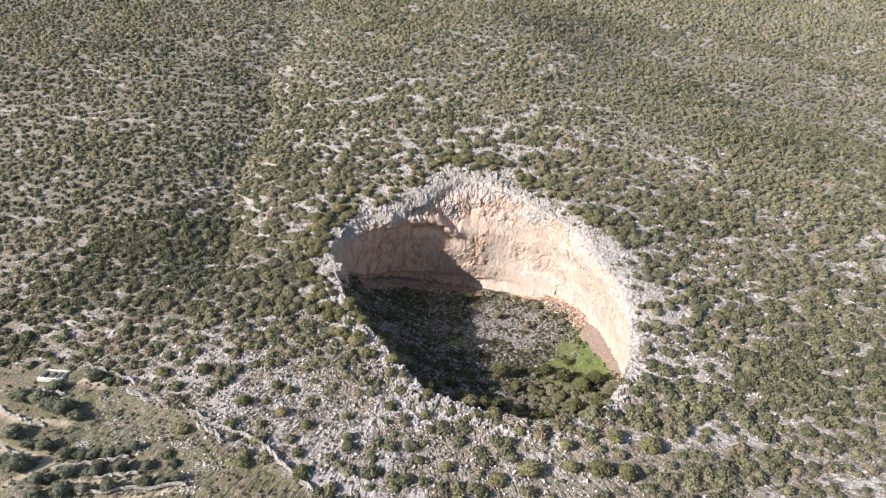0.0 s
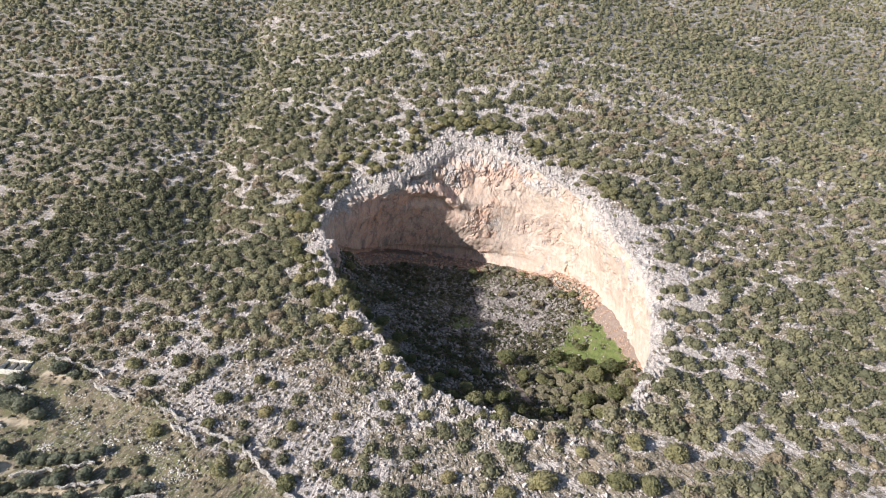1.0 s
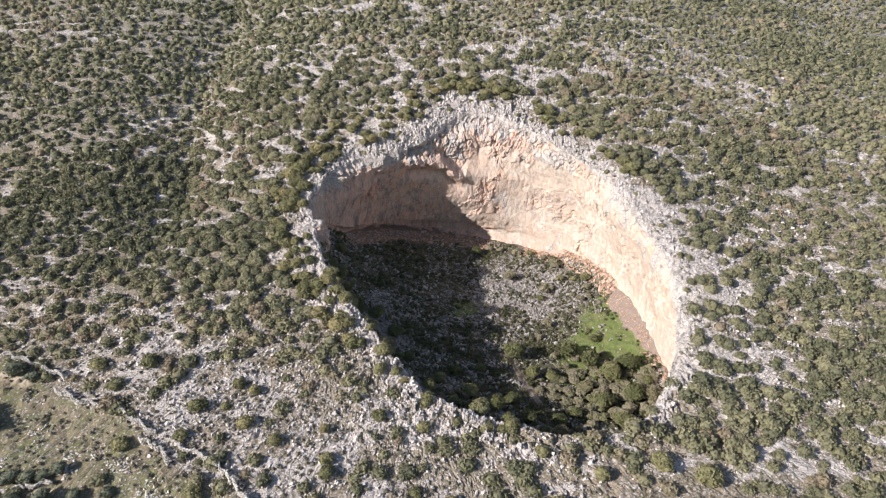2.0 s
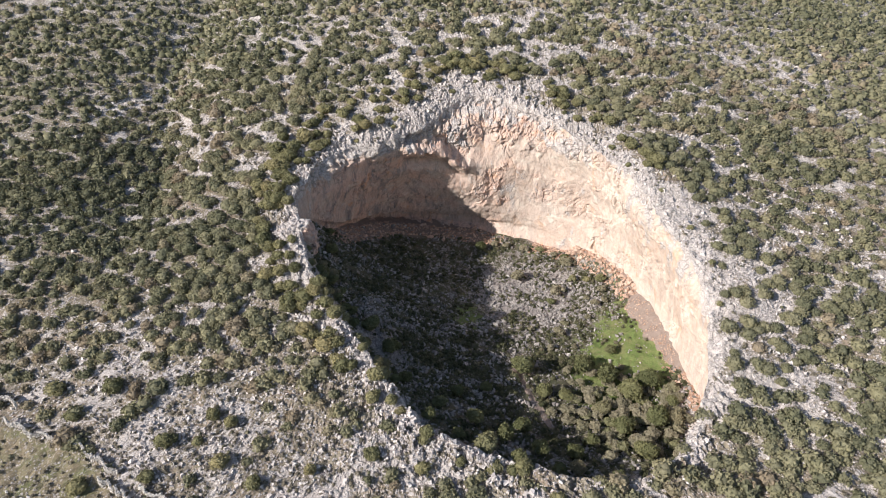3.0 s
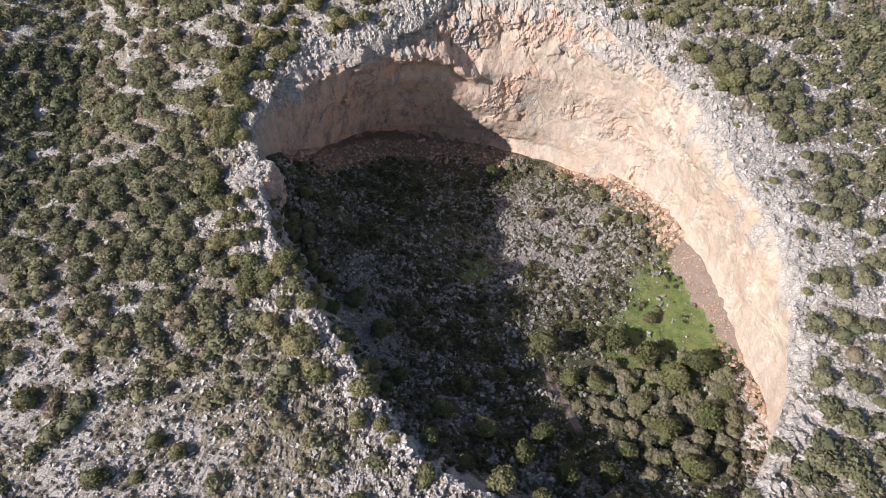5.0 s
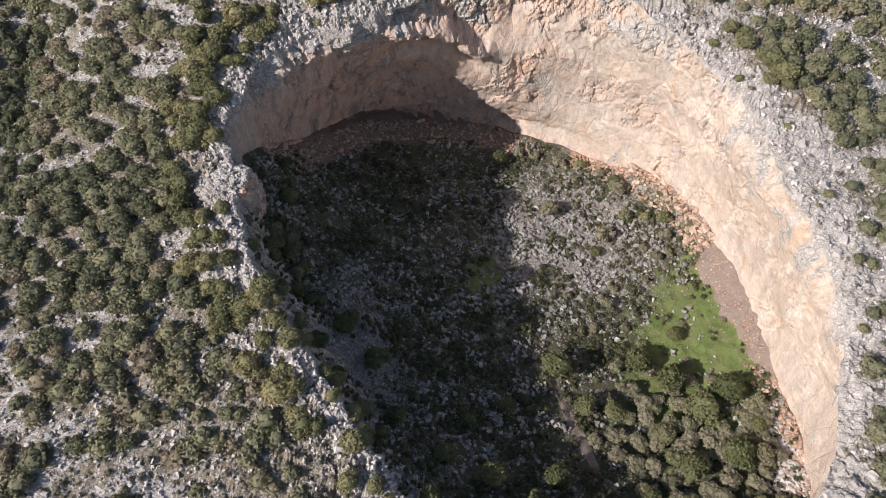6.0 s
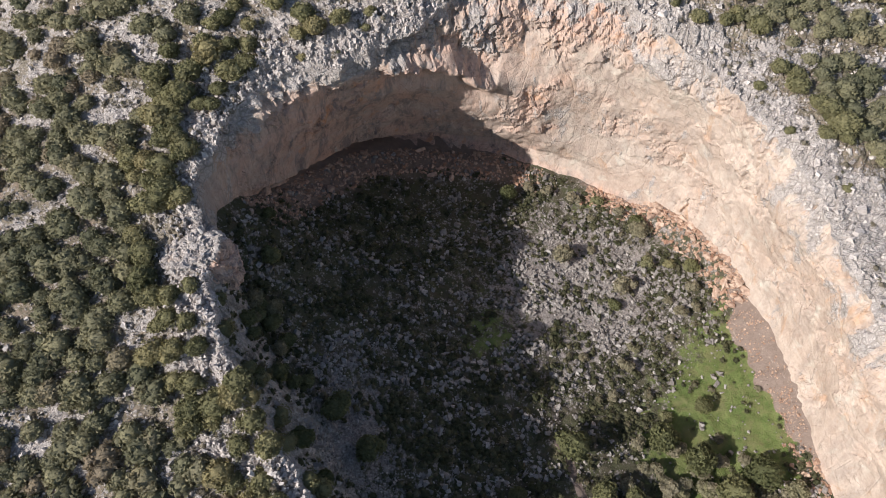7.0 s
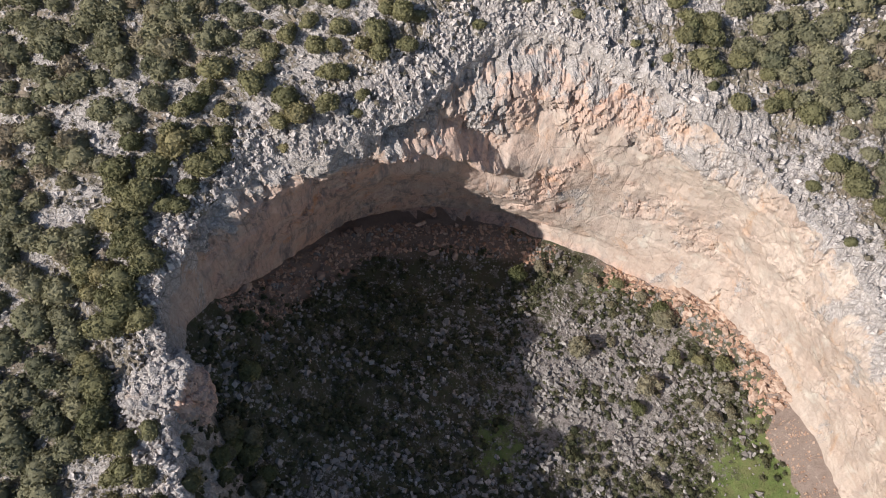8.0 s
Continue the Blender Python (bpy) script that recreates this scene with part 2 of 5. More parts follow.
class Nodes:
    """Short forms for building a node material."""

    def __init__(self, name):
        self.m = bpy.data.materials.new(name)
        self.m.use_nodes = True
        self.t = self.m.node_tree
        self.b = self.t.nodes["Principled BSDF"]
        self.b.inputs["Specular IOR Level"].default_value = 0.25
        self.pos = self.t.nodes.new("ShaderNodeNewGeometry")

    def put(self, socket, value):
        if hasattr(value, "is_linked"):
            self.t.links.new(value, socket)
        elif isinstance(value, tuple) and len(value) == 3 and socket.type == "RGBA":
            socket.default_value = (*value, 1)
        else:
            socket.default_value = value

    def where(self, scale):
        """World position, scaled by axis."""
        n = self.t.nodes.new("ShaderNodeVectorMath")
        n.operation = "MULTIPLY"
        self.t.links.new(self.pos.outputs["Position"], n.inputs[0])
        n.inputs[1].default_value = scale if isinstance(scale, tuple) else (scale,) * 3
        return n.outputs[0]

    def noise(self, scale, detail=4, rough=0.6, warp=0.0):
        n = self.t.nodes.new("ShaderNodeTexNoise")
        self.t.links.new(self.where(scale), n.inputs["Vector"])
        n.inputs["Scale"].default_value, n.inputs["Detail"].default_value = 1.0, detail
        n.inputs["Roughness"].default_value, n.inputs["Distortion"].default_value = rough, warp
        return n.outputs["Fac"]

    def cracks(self, scale, feature="DISTANCE_TO_EDGE", warp=0.0):
        n = self.t.nodes.new("ShaderNodeTexVoronoi")
        n.feature = feature
        way = self.where(scale)
        if warp:
            bend = self.t.nodes.new("ShaderNodeTexNoise")
            self.t.links.new(way, bend.inputs["Vector"])
            bend.inputs["Scale"].default_value, bend.inputs["Detail"].default_value = 1.6, 4
            add = self.t.nodes.new("ShaderNodeVectorMath")
            add.operation = "MULTIPLY_ADD"
            self.t.links.new(bend.outputs["Color"], add.inputs[0])
            add.inputs[1].default_value = (warp,) * 3
            self.t.links.new(way, add.inputs[2])
            way = add.outputs[0]
        self.t.links.new(way, n.inputs["Vector"])
        n.inputs["Scale"].default_value = 1.0
        return n.outputs["Distance"]

    def band(self, value, low, high, a=0.0, b=1.0):
        n = self.t.nodes.new("ShaderNodeMapRange")
        for key, v in zip(("Value", "From Min", "From Max", "To Min", "To Max"), (value, low, high, a, b)):
            self.put(n.inputs[key], v)
        return n.outputs[0]

    def math(self, how, a, b):
        n = self.t.nodes.new("ShaderNodeMath")
        n.operation = how
        self.put(n.inputs[0], a)
        self.put(n.inputs[1], b)
        return n.outputs[0]

    def mix(self, fac, a, b, how="MIX"):
        n = self.t.nodes.new("ShaderNodeMix")
        n.data_type, n.blend_type = "RGBA", how
        self.put(n.inputs[0], fac)
        self.put(n.inputs[6], a)
        self.put(n.inputs[7], b)
        return n.outputs[2]

    def attr(self, name):
        n = self.t.nodes.new("ShaderNodeAttribute")
        n.attribute_name = name
        return n.outputs["Fac"]

    def island(self):
        return self.pos.outputs["Random Per Island"]

    def each(self):
        return self.t.nodes.new("ShaderNodeObjectInfo").outputs["Random"]

    def bump(self, height, depth, strength=1.0):
        n = self.t.nodes.new("ShaderNodeBump")
        n.inputs["Strength"].default_value, n.inputs["Distance"].default_value = strength, depth
        self.put(n.inputs["Height"], height)
        self.t.links.new(n.outputs[0], self.b.inputs["Normal"])

    def done(self, color, rough=0.9):
        self.put(self.b.inputs["Base Color"], color)
        self.put(self.b.inputs["Roughness"], rough)
        return self.m


LIME, LIME_DARK, LIME_PALE = (0.53, 0.483, 0.468), (0.42, 0.376, 0.362), (0.66, 0.608, 0.592)
SOIL, SOIL_RED, STRAW, GRASS = (0.22, 0.188, 0.156), (0.24, 0.182, 0.145), (0.25, 0.215, 0.165), (0.115, 0.165, 0.045)


def limestone(n, scale=1.0):
    tone = n.mix(n.band(n.noise(0.55 * scale, 5, 0.65), 0.3, 0.7), LIME_DARK, LIME_PALE)
    tone = n.mix(n.band(n.noise(0.09 * scale, 3), 0.35, 0.7, 0.0, 0.6), tone, LIME)
    gap = n.band(n.cracks((0.50 * scale, 0.72 * scale, 0.6 * scale), warp=0.12), 0.0, 0.11)
    gap = n.math("MULTIPLY", gap, n.band(n.cracks((1.5 * scale, 1.5 * scale, 1.0 * scale), warp=0.12), 0.0, 0.12, 0.45, 1.0))
    pits = n.band(n.noise(1.9 * scale, 5, 0.75), 0.34, 0.46, 0.3, 1.0)
    gap = n.math("MULTIPLY", gap, pits)
    some = n.band(n.noise(0.23 * scale, 3), 0.48, 0.62)
    gap = n.math("MAXIMUM", gap, n.band(some, 0.0, 1.0, 0.0, 0.8))
    gap = n.math("MULTIPLY", gap, n.band(n.noise(4.5 * scale, 4, 0.75), 0.34, 0.5, 0.45, 1.0))
    return n.mix(n.band(gap, 0.0, 1.0, 0.25, 1.0), (0.19, 0.17, 0.152), tone), gap


def ground_material():
    n = Nodes("karst_ground")
    stone, gap = limestone(n)
    soil = n.mix(n.band(n.noise(0.08, 4), 0.4, 0.62), SOIL, SOIL_RED)
    soil = n.mix(n.band(n.noise(0.7, 5, 0.7), 0.42, 0.66), soil, STRAW)
    soil = n.mix(n.band(n.noise(1.6, 5, 0.75), 0.44, 0.58, 0, 0.85), soil, (0.105, 0.096, 0.066))
    soil = n.mix(n.attr("meadow"), soil, n.mix(n.band(n.noise(0.9, 6, 0.75), 0.40, 0.60, 0.0, 0.75), n.mix(n.band(n.noise(0.16, 5, 0.65), 0.4, 0.58), (0.125, 0.135, 0.062), (0.215, 0.175, 0.12)), (0.115, 0.095, 0.062)))
    soil = n.mix(n.attr("track"), soil, n.mix(n.noise(0.8, 4), (0.34, 0.27, 0.19), (0.48, 0.42, 0.34)))
    soil = n.mix(n.attr("wood"), soil, n.mix(n.noise(0.35, 5, 0.7), (0.15, 0.142, 0.115), (0.25, 0.228, 0.19)))
    edge = n.math("ADD", n.attr("rock"), n.band(n.noise(1.1, 5, 0.75), 0.2, 0.8, -0.55, 0.55))
    edge = n.math("ADD", edge, n.math("MULTIPLY", n.band(n.noise((0.17, 0.36, 0.3), 3, 0.6), 0.46, 0.62, -0.12, 0.42), n.band(n.attr("meadow"), 0.0, 0.5, 1.0, 0.0)))
    studs = n.band(n.cracks(1.05, "F1", 0.5), 0.30, 0.40, 1.0, 0.0)
    small = n.band(n.cracks(2.3, "F1", 0.5), 0.26, 0.38, 1.0, 0.0)
    studs = n.math("MAXIMUM", studs, n.math("MULTIPLY", small, n.band(n.noise(0.35, 3), 0.4, 0.6)))
    bare = n.math("MAXIMUM", n.band(edge, 0.50, 0.68), n.math("MULTIPLY", studs, n.band(edge, -0.30, 0.08)))
    n.bump(n.math("ADD", n.math("MULTIPLY", gap, bare), n.noise(2.2, 5, 0.7)), 0.22)
    return n.done(n.mix(bare, soil, stone))


def cliff_material():
    n = Nodes("limestone_cliff")
    warm = n.mix(n.band(n.noise((0.05, 0.05, 0.06), 4, 0.6, 0.6), 0.36, 0.64), (0.492, 0.392, 0.33), (0.56, 0.474, 0.414))
    warm = n.mix(n.band(n.noise((0.16, 0.16, 0.11), 5, 0.65, 0.8), 0.56, 0.70), warm, (0.51, 0.345, 0.24))
    warm = n.mix(n.band(n.noise((0.22, 0.22, 0.2), 4, 0.6, 0.5), 0.55, 0.72), warm, (0.60, 0.548, 0.485))
    streak = n.band(n.noise((0.42, 0.42, 0.05), 5, 0.7, 0.4), 0.48, 0.62, 0.0, 0.85)
    warm = n.mix(n.math("MULTIPLY", streak, n.attr("stain")), warm, (0.25, 0.225, 0.215))
    red = n.mix(n.band(n.noise((0.10, 0.10, 0.16), 5, 0.65, 0.6), 0.42, 0.60), (0.60, 0.405, 0.325), (0.53, 0.415, 0.355))
    red = n.mix(n.band(n.noise((0.30, 0.30, 0.07), 5, 0.7, 0.3), 0.53, 0.62, 0.0, 0.75), red, (0.24, 0.215, 0.215))
    red = n.mix(n.band(n.noise((0.20, 0.20, 0.11), 5, 0.7, 0.6), 0.58, 0.70), red, (0.62, 0.33, 0.19))
    red = n.mix(n.band(n.noise((0.55, 0.55, 0.045), 5, 0.75, 0.5), 0.52, 0.66, 0.0, 0.75), red, (0.165, 0.148, 0.152))
    red = n.mix(n.math("MULTIPLY", n.band(n.cracks((0.30, 0.30, 0.16), warp=1.4), 0.0, 0.022, 0.7, 0.0), n.band(n.noise(0.15, 3), 0.48, 0.6)), red, (0.13, 0.10, 0.095))
    warm = n.mix(n.attr("red"), warm, red)
    stone, gap = limestone(n, 0.8)
    grey = n.band(n.math("ADD", n.math("ADD", n.attr("grey"), n.band(n.noise((0.10, 0.10, 0.05), 5, 0.7, 0.9), 0.3, 0.7, -0.75, 0.75)), n.band(n.noise((0.28, 0.28, 0.09), 5, 0.7), 0.2, 0.8, -0.4, 0.4)), 0.38, 0.62)
    fine = n.noise(1.3, 6, 0.7)
    gap2 = n.band(n.cracks((0.16, 0.16, 0.11)), 0.0, 0.035)
    n.bump(n.math("ADD", n.math("ADD", n.math("MULTIPLY", n.math("MULTIPLY", gap, grey), 0.6), fine), n.math("MULTIPLY", gap2, 0.25)), 0.3)
    warm = n.mix(n.band(fine, 0.35, 0.65, 0.4, 0.0), warm, n.mix(1.0, warm, (0.70, 0.66, 0.64), "MULTIPLY"))
    warm = n.mix(n.band(n.noise((0.4, 0.4, 0.3), 5, 0.7, 0.3), 0.40, 0.56, 0.35, 0.0), warm, n.mix(1.0, warm, (0.70, 0.66, 0.65), "MULTIPLY"))
    joint = n.math("MULTIPLY", n.band(n.cracks((0.20, 0.20, 0.13), warp=0.9), 0.0, 0.02, 0.6, 0.0), n.band(n.noise(0.12, 3), 0.45, 0.6))
    warm = n.mix(joint, warm, (0.17, 0.13, 0.11))
    color = n.mix(grey, warm, stone)
    dirt = n.mix(n.band(n.noise(0.6, 5, 0.7), 0.4, 0.6), (0.19, 0.168, 0.145), (0.42, 0.39, 0.37))
    color = n.mix(n.math("MULTIPLY", n.attr("soil"), n.band(n.noise(0.3, 5, 0.7), 0.36, 0.50)), color, dirt)
    return n.done(color)


def floor_material():
    n = Nodes("sinkhole_floor_earth")
    # soil and stone toned down here to deepen the shade on the floor
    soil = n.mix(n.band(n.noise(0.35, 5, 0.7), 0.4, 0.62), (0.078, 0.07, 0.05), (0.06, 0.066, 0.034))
    stone, gap = limestone(n, 2.4)
    stone = n.mix(1.0, stone, n.mix(n.noise(0.8, 4, 0.7), (0.35, 0.35, 0.35), (0.85, 0.83, 0.82)), "MULTIPLY")
    edge = n.math("ADD", n.attr("rock"), n.band(n.noise(0.5, 5, 0.75), 0.2, 0.8, -0.6, 0.6))
    studs = n.math("MAXIMUM", n.band(n.cracks(1.2, "F1", 0.5), 0.28, 0.36, 1.0, 0.0), n.band(n.cracks(2.4, "F1", 0.5), 0.24, 0.32, 1.0, 0.0))
    bare = n.math("MAXIMUM", n.band(edge, 0.40, 0.60), n.math("MULTIPLY", studs, n.band(edge, 0.30, 0.42)))
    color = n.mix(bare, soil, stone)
    green = n.mix(n.band(n.noise(0.45, 5, 0.7), 0.38, 0.62), (0.092, 0.132, 0.038), (0.145, 0.178, 0.062))
    green = n.mix(n.band(n.noise(0.22, 5, 0.7), 0.48, 0.62, 0.0, 0.8), green, (0.165, 0.165, 0.075))
    green = n.mix(n.band(n.noise(1.1, 5, 0.75), 0.50, 0.66, 0.0, 0.6), green, (0.13, 0.125, 0.06))
    color = n.mix(n.band(n.math("ADD", n.attr("meadow"), n.band(n.noise(0.3, 5, 0.75), 0.2, 0.8, -0.8, 0.8)), 0.35, 0.6), color, green)
    scree = n.mix(n.noise(0.9, 5, 0.7), (0.15, 0.11, 0.093), (0.30, 0.24, 0.208))
    scree = n.mix(n.band(n.noise((0.5, 0.5, 1.2), 5, 0.75, 0.8), 0.58, 0.68, 0.0, 0.7), scree, (0.46, 0.39, 0.345))
    color = n.mix(n.band(n.math("ADD", n.attr("scree"), n.band(n.noise(0.6, 4, 0.7), 0.2, 0.8, -0.2, 0.2)), 0.4, 0.55), color, scree)
    color = n.mix(n.attr("earth"), color, n.mix(n.noise(0.7, 5, 0.7), (0.16, 0.12, 0.10), (0.30, 0.23, 0.195)))
    n.bump(n.noise(1.8, 6, 0.75), 0.35)
    return n.done(color)


def rock_material(name, a, b, c, single=False):
    n = Nodes(name)
    pick = n.each() if single else n.island()
    color = n.mix(pick, a, b)
    color = n.mix(n.band(n.noise(1.1, 5, 0.7), 0.42, 0.68), color, c)
    n.bump(n.noise(2.6, 6, 0.7), 0.18)
    return n.done(color)


def leaf_material(name, a, b, c, single=False):
    n = Nodes(name)
    pick = n.each() if single else n.attr("tint")
    color = n.mix(n.band(pick, 0.0, 0.75), a, b)
    color = n.mix(n.band(pick, 0.78, 1.0), color, c)
    color = n.mix(n.band(n.island(), 0.0, 1.0, 0.0, 0.6), color, n.mix(1.0, color, (1.4, 1.36, 1.2), "MULTIPLY"))
    color = n.mix(n.band(n.noise(3.4, 5, 0.8), 0.36, 0.56, 0.6, 0.0), color, n.mix(1.0, color, (0.55, 0.57, 0.5), "MULTIPLY"))
    n.bump(n.noise(4.2, 5, 0.8), 0.16)
    n.done(color, 0.75)
    through_leaf = n.t.nodes.new("ShaderNodeBsdfTranslucent")           # leaves let some sun through
    n.put(through_leaf.inputs["Color"], color)
    blend = n.t.nodes.new("ShaderNodeMixShader")
    blend.inputs[0].default_value = 0.32
    n.t.links.new(n.b.outputs[0], blend.inputs[1])
    n.t.links.new(through_leaf.outputs[0], blend.inputs[2])
    n.t.links.new(blend.outputs[0], n.t.nodes["Material Output"].inputs["Surface"])
    return n.m


def bark_material():
    n = Nodes("bark")
    color = n.mix(n.noise((6, 6, 1.5), 4), (0.10, 0.075, 0.055), (0.21, 0.175, 0.14))
    n.bump(n.noise((9, 9, 2), 4), 0.04)
    return n.done(color)


M_GROUND, M_CLIFF, M_FLOOR = ground_material(), cliff_material(), floor_material()
M_ROCK = rock_material("limestone_rubble", (0.38, 0.343, 0.328), (0.63, 0.58, 0.562), (0.46, 0.418, 0.402))
# darker than the slope's rubble: the hollow's shade is partly in this colour
M_FLOORROCK = rock_material("shade_darkened_floor_rock", (0.15, 0.136, 0.127), (0.43, 0.40, 0.38), (0.22, 0.20, 0.19))
M_BOULDER = rock_material("limestone_boulder", (0.34, 0.315, 0.30), (0.47, 0.44, 0.42), (0.29, 0.27, 0.255), True)
M_FALLEN = rock_material("fallen_orange_rock", (0.40, 0.285, 0.225), (0.55, 0.425, 0.345), (0.29, 0.19, 0.145), True)
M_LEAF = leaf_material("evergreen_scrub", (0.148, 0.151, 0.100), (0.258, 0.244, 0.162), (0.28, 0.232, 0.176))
M_LEAF_ONE = leaf_material("evergreen_shrub", (0.142, 0.144, 0.080), (0.25, 0.234, 0.134), (0.28, 0.245, 0.14), True)
M_BRUSH = leaf_material("dry_brush", (0.17, 0.152, 0.125), (0.23, 0.205, 0.17), (0.145, 0.145, 0.095))
M_OLIVE = leaf_material("olive_leaves", (0.14, 0.152, 0.112), (0.19, 0.20, 0.15), (0.20, 0.208, 0.155), True)
# leaf colours lowered so that the sinkhole's shade comes out deeper
M_FLOORLEAF = leaf_material("shade_toned_floor_scrub", (0.062, 0.069, 0.038), (0.125, 0.124, 0.075), (0.19, 0.168, 0.122))
M_FLOORTREE = leaf_material("floor_trees", (0.118, 0.13, 0.064), (0.205, 0.205, 0.108), (0.26, 0.232, 0.16), True)
M_PLASTER = rock_material("rubble_wall", (0.46, 0.44, 0.41), (0.60, 0.58, 0.54), (0.36, 0.34, 0.31))
M_GREYTREE = leaf_material("half_bare_twigs", (0.25, 0.232, 0.165), (0.32, 0.29, 0.22), (0.235, 0.24, 0.13), True)
M_CHIPS = rock_material("orange_chips", (0.36, 0.22, 0.155), (0.58, 0.44, 0.345), (0.25, 0.15, 0.11))
M_WALLSTONE = rock_material("dry_wall_stone", (0.46, 0.425, 0.395), (0.62, 0.58, 0.54), (0.38, 0.35, 0.325))
M_FLOORBLOCK = rock_material("floor_block", (0.30, 0.28, 0.265), (0.48, 0.45, 0.43), (0.24, 0.225, 0.21), True)
M_BARK = bark_material()

# ---- mesh builders ----


def mesh_of(name, verts, faces, material, smooth=True, attrs=None):
    """A mesh from arrays; faces all of one size."""
    verts, faces = np.asarray(verts, np.float32), np.asarray(faces, np.int32)
    me = bpy.data.meshes.new(name)
    size = faces.shape[1]
    me.vertices.add(len(verts))
    me.vertices.foreach_set("co", verts.ravel())
    me.loops.add(faces.size)
    me.loops.foreach_set("vertex_index", faces.ravel())
    me.polygons.add(len(faces))
    me.polygons.foreach_set("loop_start", np.arange(0, faces.size, size, dtype=np.int32))
    me.polygons.foreach_set("use_smooth", np.broadcast_to(smooth, len(faces)).astype(bool))
    for key, values in (attrs or {}).items():
        me.attributes.new(key, "FLOAT", "POINT").data.foreach_set("value", np.asarray(values, np.float32))
    me.update(calc_edges=True)
    me.materials.append(material)
    return me


def ring_faces(rings, steps):
    i, j = np.meshgrid(np.arange(rings - 1), np.arange(steps), indexing="ij")
    k = (j + 1) % steps
    return np.stack([i * steps + j, i * steps + k, (i + 1) * steps + k, (i + 1) * steps + j], -1).reshape(-1, 4)


def ico(sub):
    bm = bmesh.new()
    bmesh.ops.create_icosphere(bm, subdivisions=sub, radius=1.0)
    v = np.array([p.co[:] for p in bm.verts])
    f = np.array([[p.index for p in q.verts] for q in bm.faces])
    bm.free()
    return v, f


ICO1, ICO2 = ico(1), ico(2)
DOME = (ICO1[0], ICO1[1][ICO1[0][ICO1[1]].mean(1)[:, 2] > -0.5])          # no underside, for low plants


DOME2 = (ICO2[0], ICO2[1][ICO2[0][ICO2[1]].mean(1)[:, 2] > -0.45])


def lump(base, rng, at, radius, flat=0.8, bumps=0.28):
    v, f = base
    w = v * (1 + bumps * fbm(v[:, 0] * 1.7 + at[0] * 3, v[:, 1] * 1.7 + at[1] * 3, v[:, 2] * 1.7 + rng.uniform(0, 50), 2, 3))[:, None]
    return w * np.array([radius, radius, radius * flat]) + at, f


def sprigs(rng, centres, radii, flat, count, size):
    """Loose leaf clumps standing out of the lumps: three-sided tufts."""
    pick = rng.choice(len(centres), count, p=radii ** 2 / np.sum(radii ** 2))
    way = rng.normal(size=(count, 3))
    way[:, 2] = np.abs(way[:, 2]) * 0.9 - 0.25
    way /= np.linalg.norm(way, axis=1)[:, None]
    at = centres[pick] + way * radii[pick][:, None] * np.array([1, 1, flat]) * rng.uniform(0.92, 1.22, count)[:, None]
    side = np.cross(way, rng.normal(size=(count, 3)))
    side /= np.linalg.norm(side, axis=1)[:, None]
    tip = np.cross(way, side) * 0.7 + way * 0.7
    s = size * rng.uniform(0.6, 1.4, count)[:, None]
    v = np.stack([at - side * s, at + side * s, at + tip * s * 1.5], 1).reshape(-1, 3)
    return v, np.arange(3 * count).reshape(-1, 3)


def joined(pieces):
    vs, fs, base = [], [], 0
    for v, f in pieces:
        vs.append(v)
        fs.append(f + base)
        base += len(v)
    return np.concatenate(vs), np.concatenate(fs)


def crown(seed, lumps, base, tufts, tuft_size, flat=0.85, spread=0.62, tall=0.75, heart=None):
    """A crown about 2 across and 1.5 high, standing on z = 0: a dense heart, uneven lumps and leaf clumps."""
    rng = np.random.default_rng(seed)
    cs, rs, pieces = [], [], []
    if heart:
        c, r = np.array([rng.uniform(-0.08, 0.08), rng.uniform(-0.08, 0.08), 0.42 * tall / 0.75]), 0.68
        v, f = lump(heart, rng, c, r, flat, 0.36)
        v[:, :2] *= rng.uniform(0.88, 1.12, 2)
        pieces.append((v, f))
        cs.append(c)
        rs.append(r)
    for k in range(lumps):
        a, q = rng.uniform(0, 6.28), spread * math.sqrt((k + 0.3) / lumps)
        r = rng.uniform(0.34, 0.52) * (1.15 - 0.35 * q) * (1.35 if lumps < 4 and not heart else 0.78 if lumps > 9 or heart else 1)
        c = np.array([q * math.cos(a + k * 2.4), q * math.sin(a + k * 2.4), tall * rng.uniform(0.5, 0.98) * (1.12 - 0.5 * q)])
        cs.append(c)
        rs.append(r)
        pieces.append(lump(base, rng, c, r, flat))
    if tufts:
        pieces.append(sprigs(rng, np.array(cs), np.array(rs), flat, tufts, tuft_size))
    return joined(pieces)


def stone(seed, base=None):
    """An angular block about 2 across."""
    rng = np.random.default_rng(seed)
    v, f = base or ICO1
    turn = np.linalg.qr(rng.normal(size=(3, 3)))[0]
    w = v @ turn
    for way in rng.normal(size=(11, 3)):                       # flat broken faces
        way = way / np.linalg.norm(way)
        over = np.maximum(w @ way - rng.uniform(0.32, 0.72), 0)
        w = w - over[:, None] * way
    w = w * (1 + rng.uniform(-0.07, 0.07, (len(v), 1)))
    return w * np.array([1.3, rng.uniform(0.65, 0.95), rng.uniform(0.5, 0.8)]), f


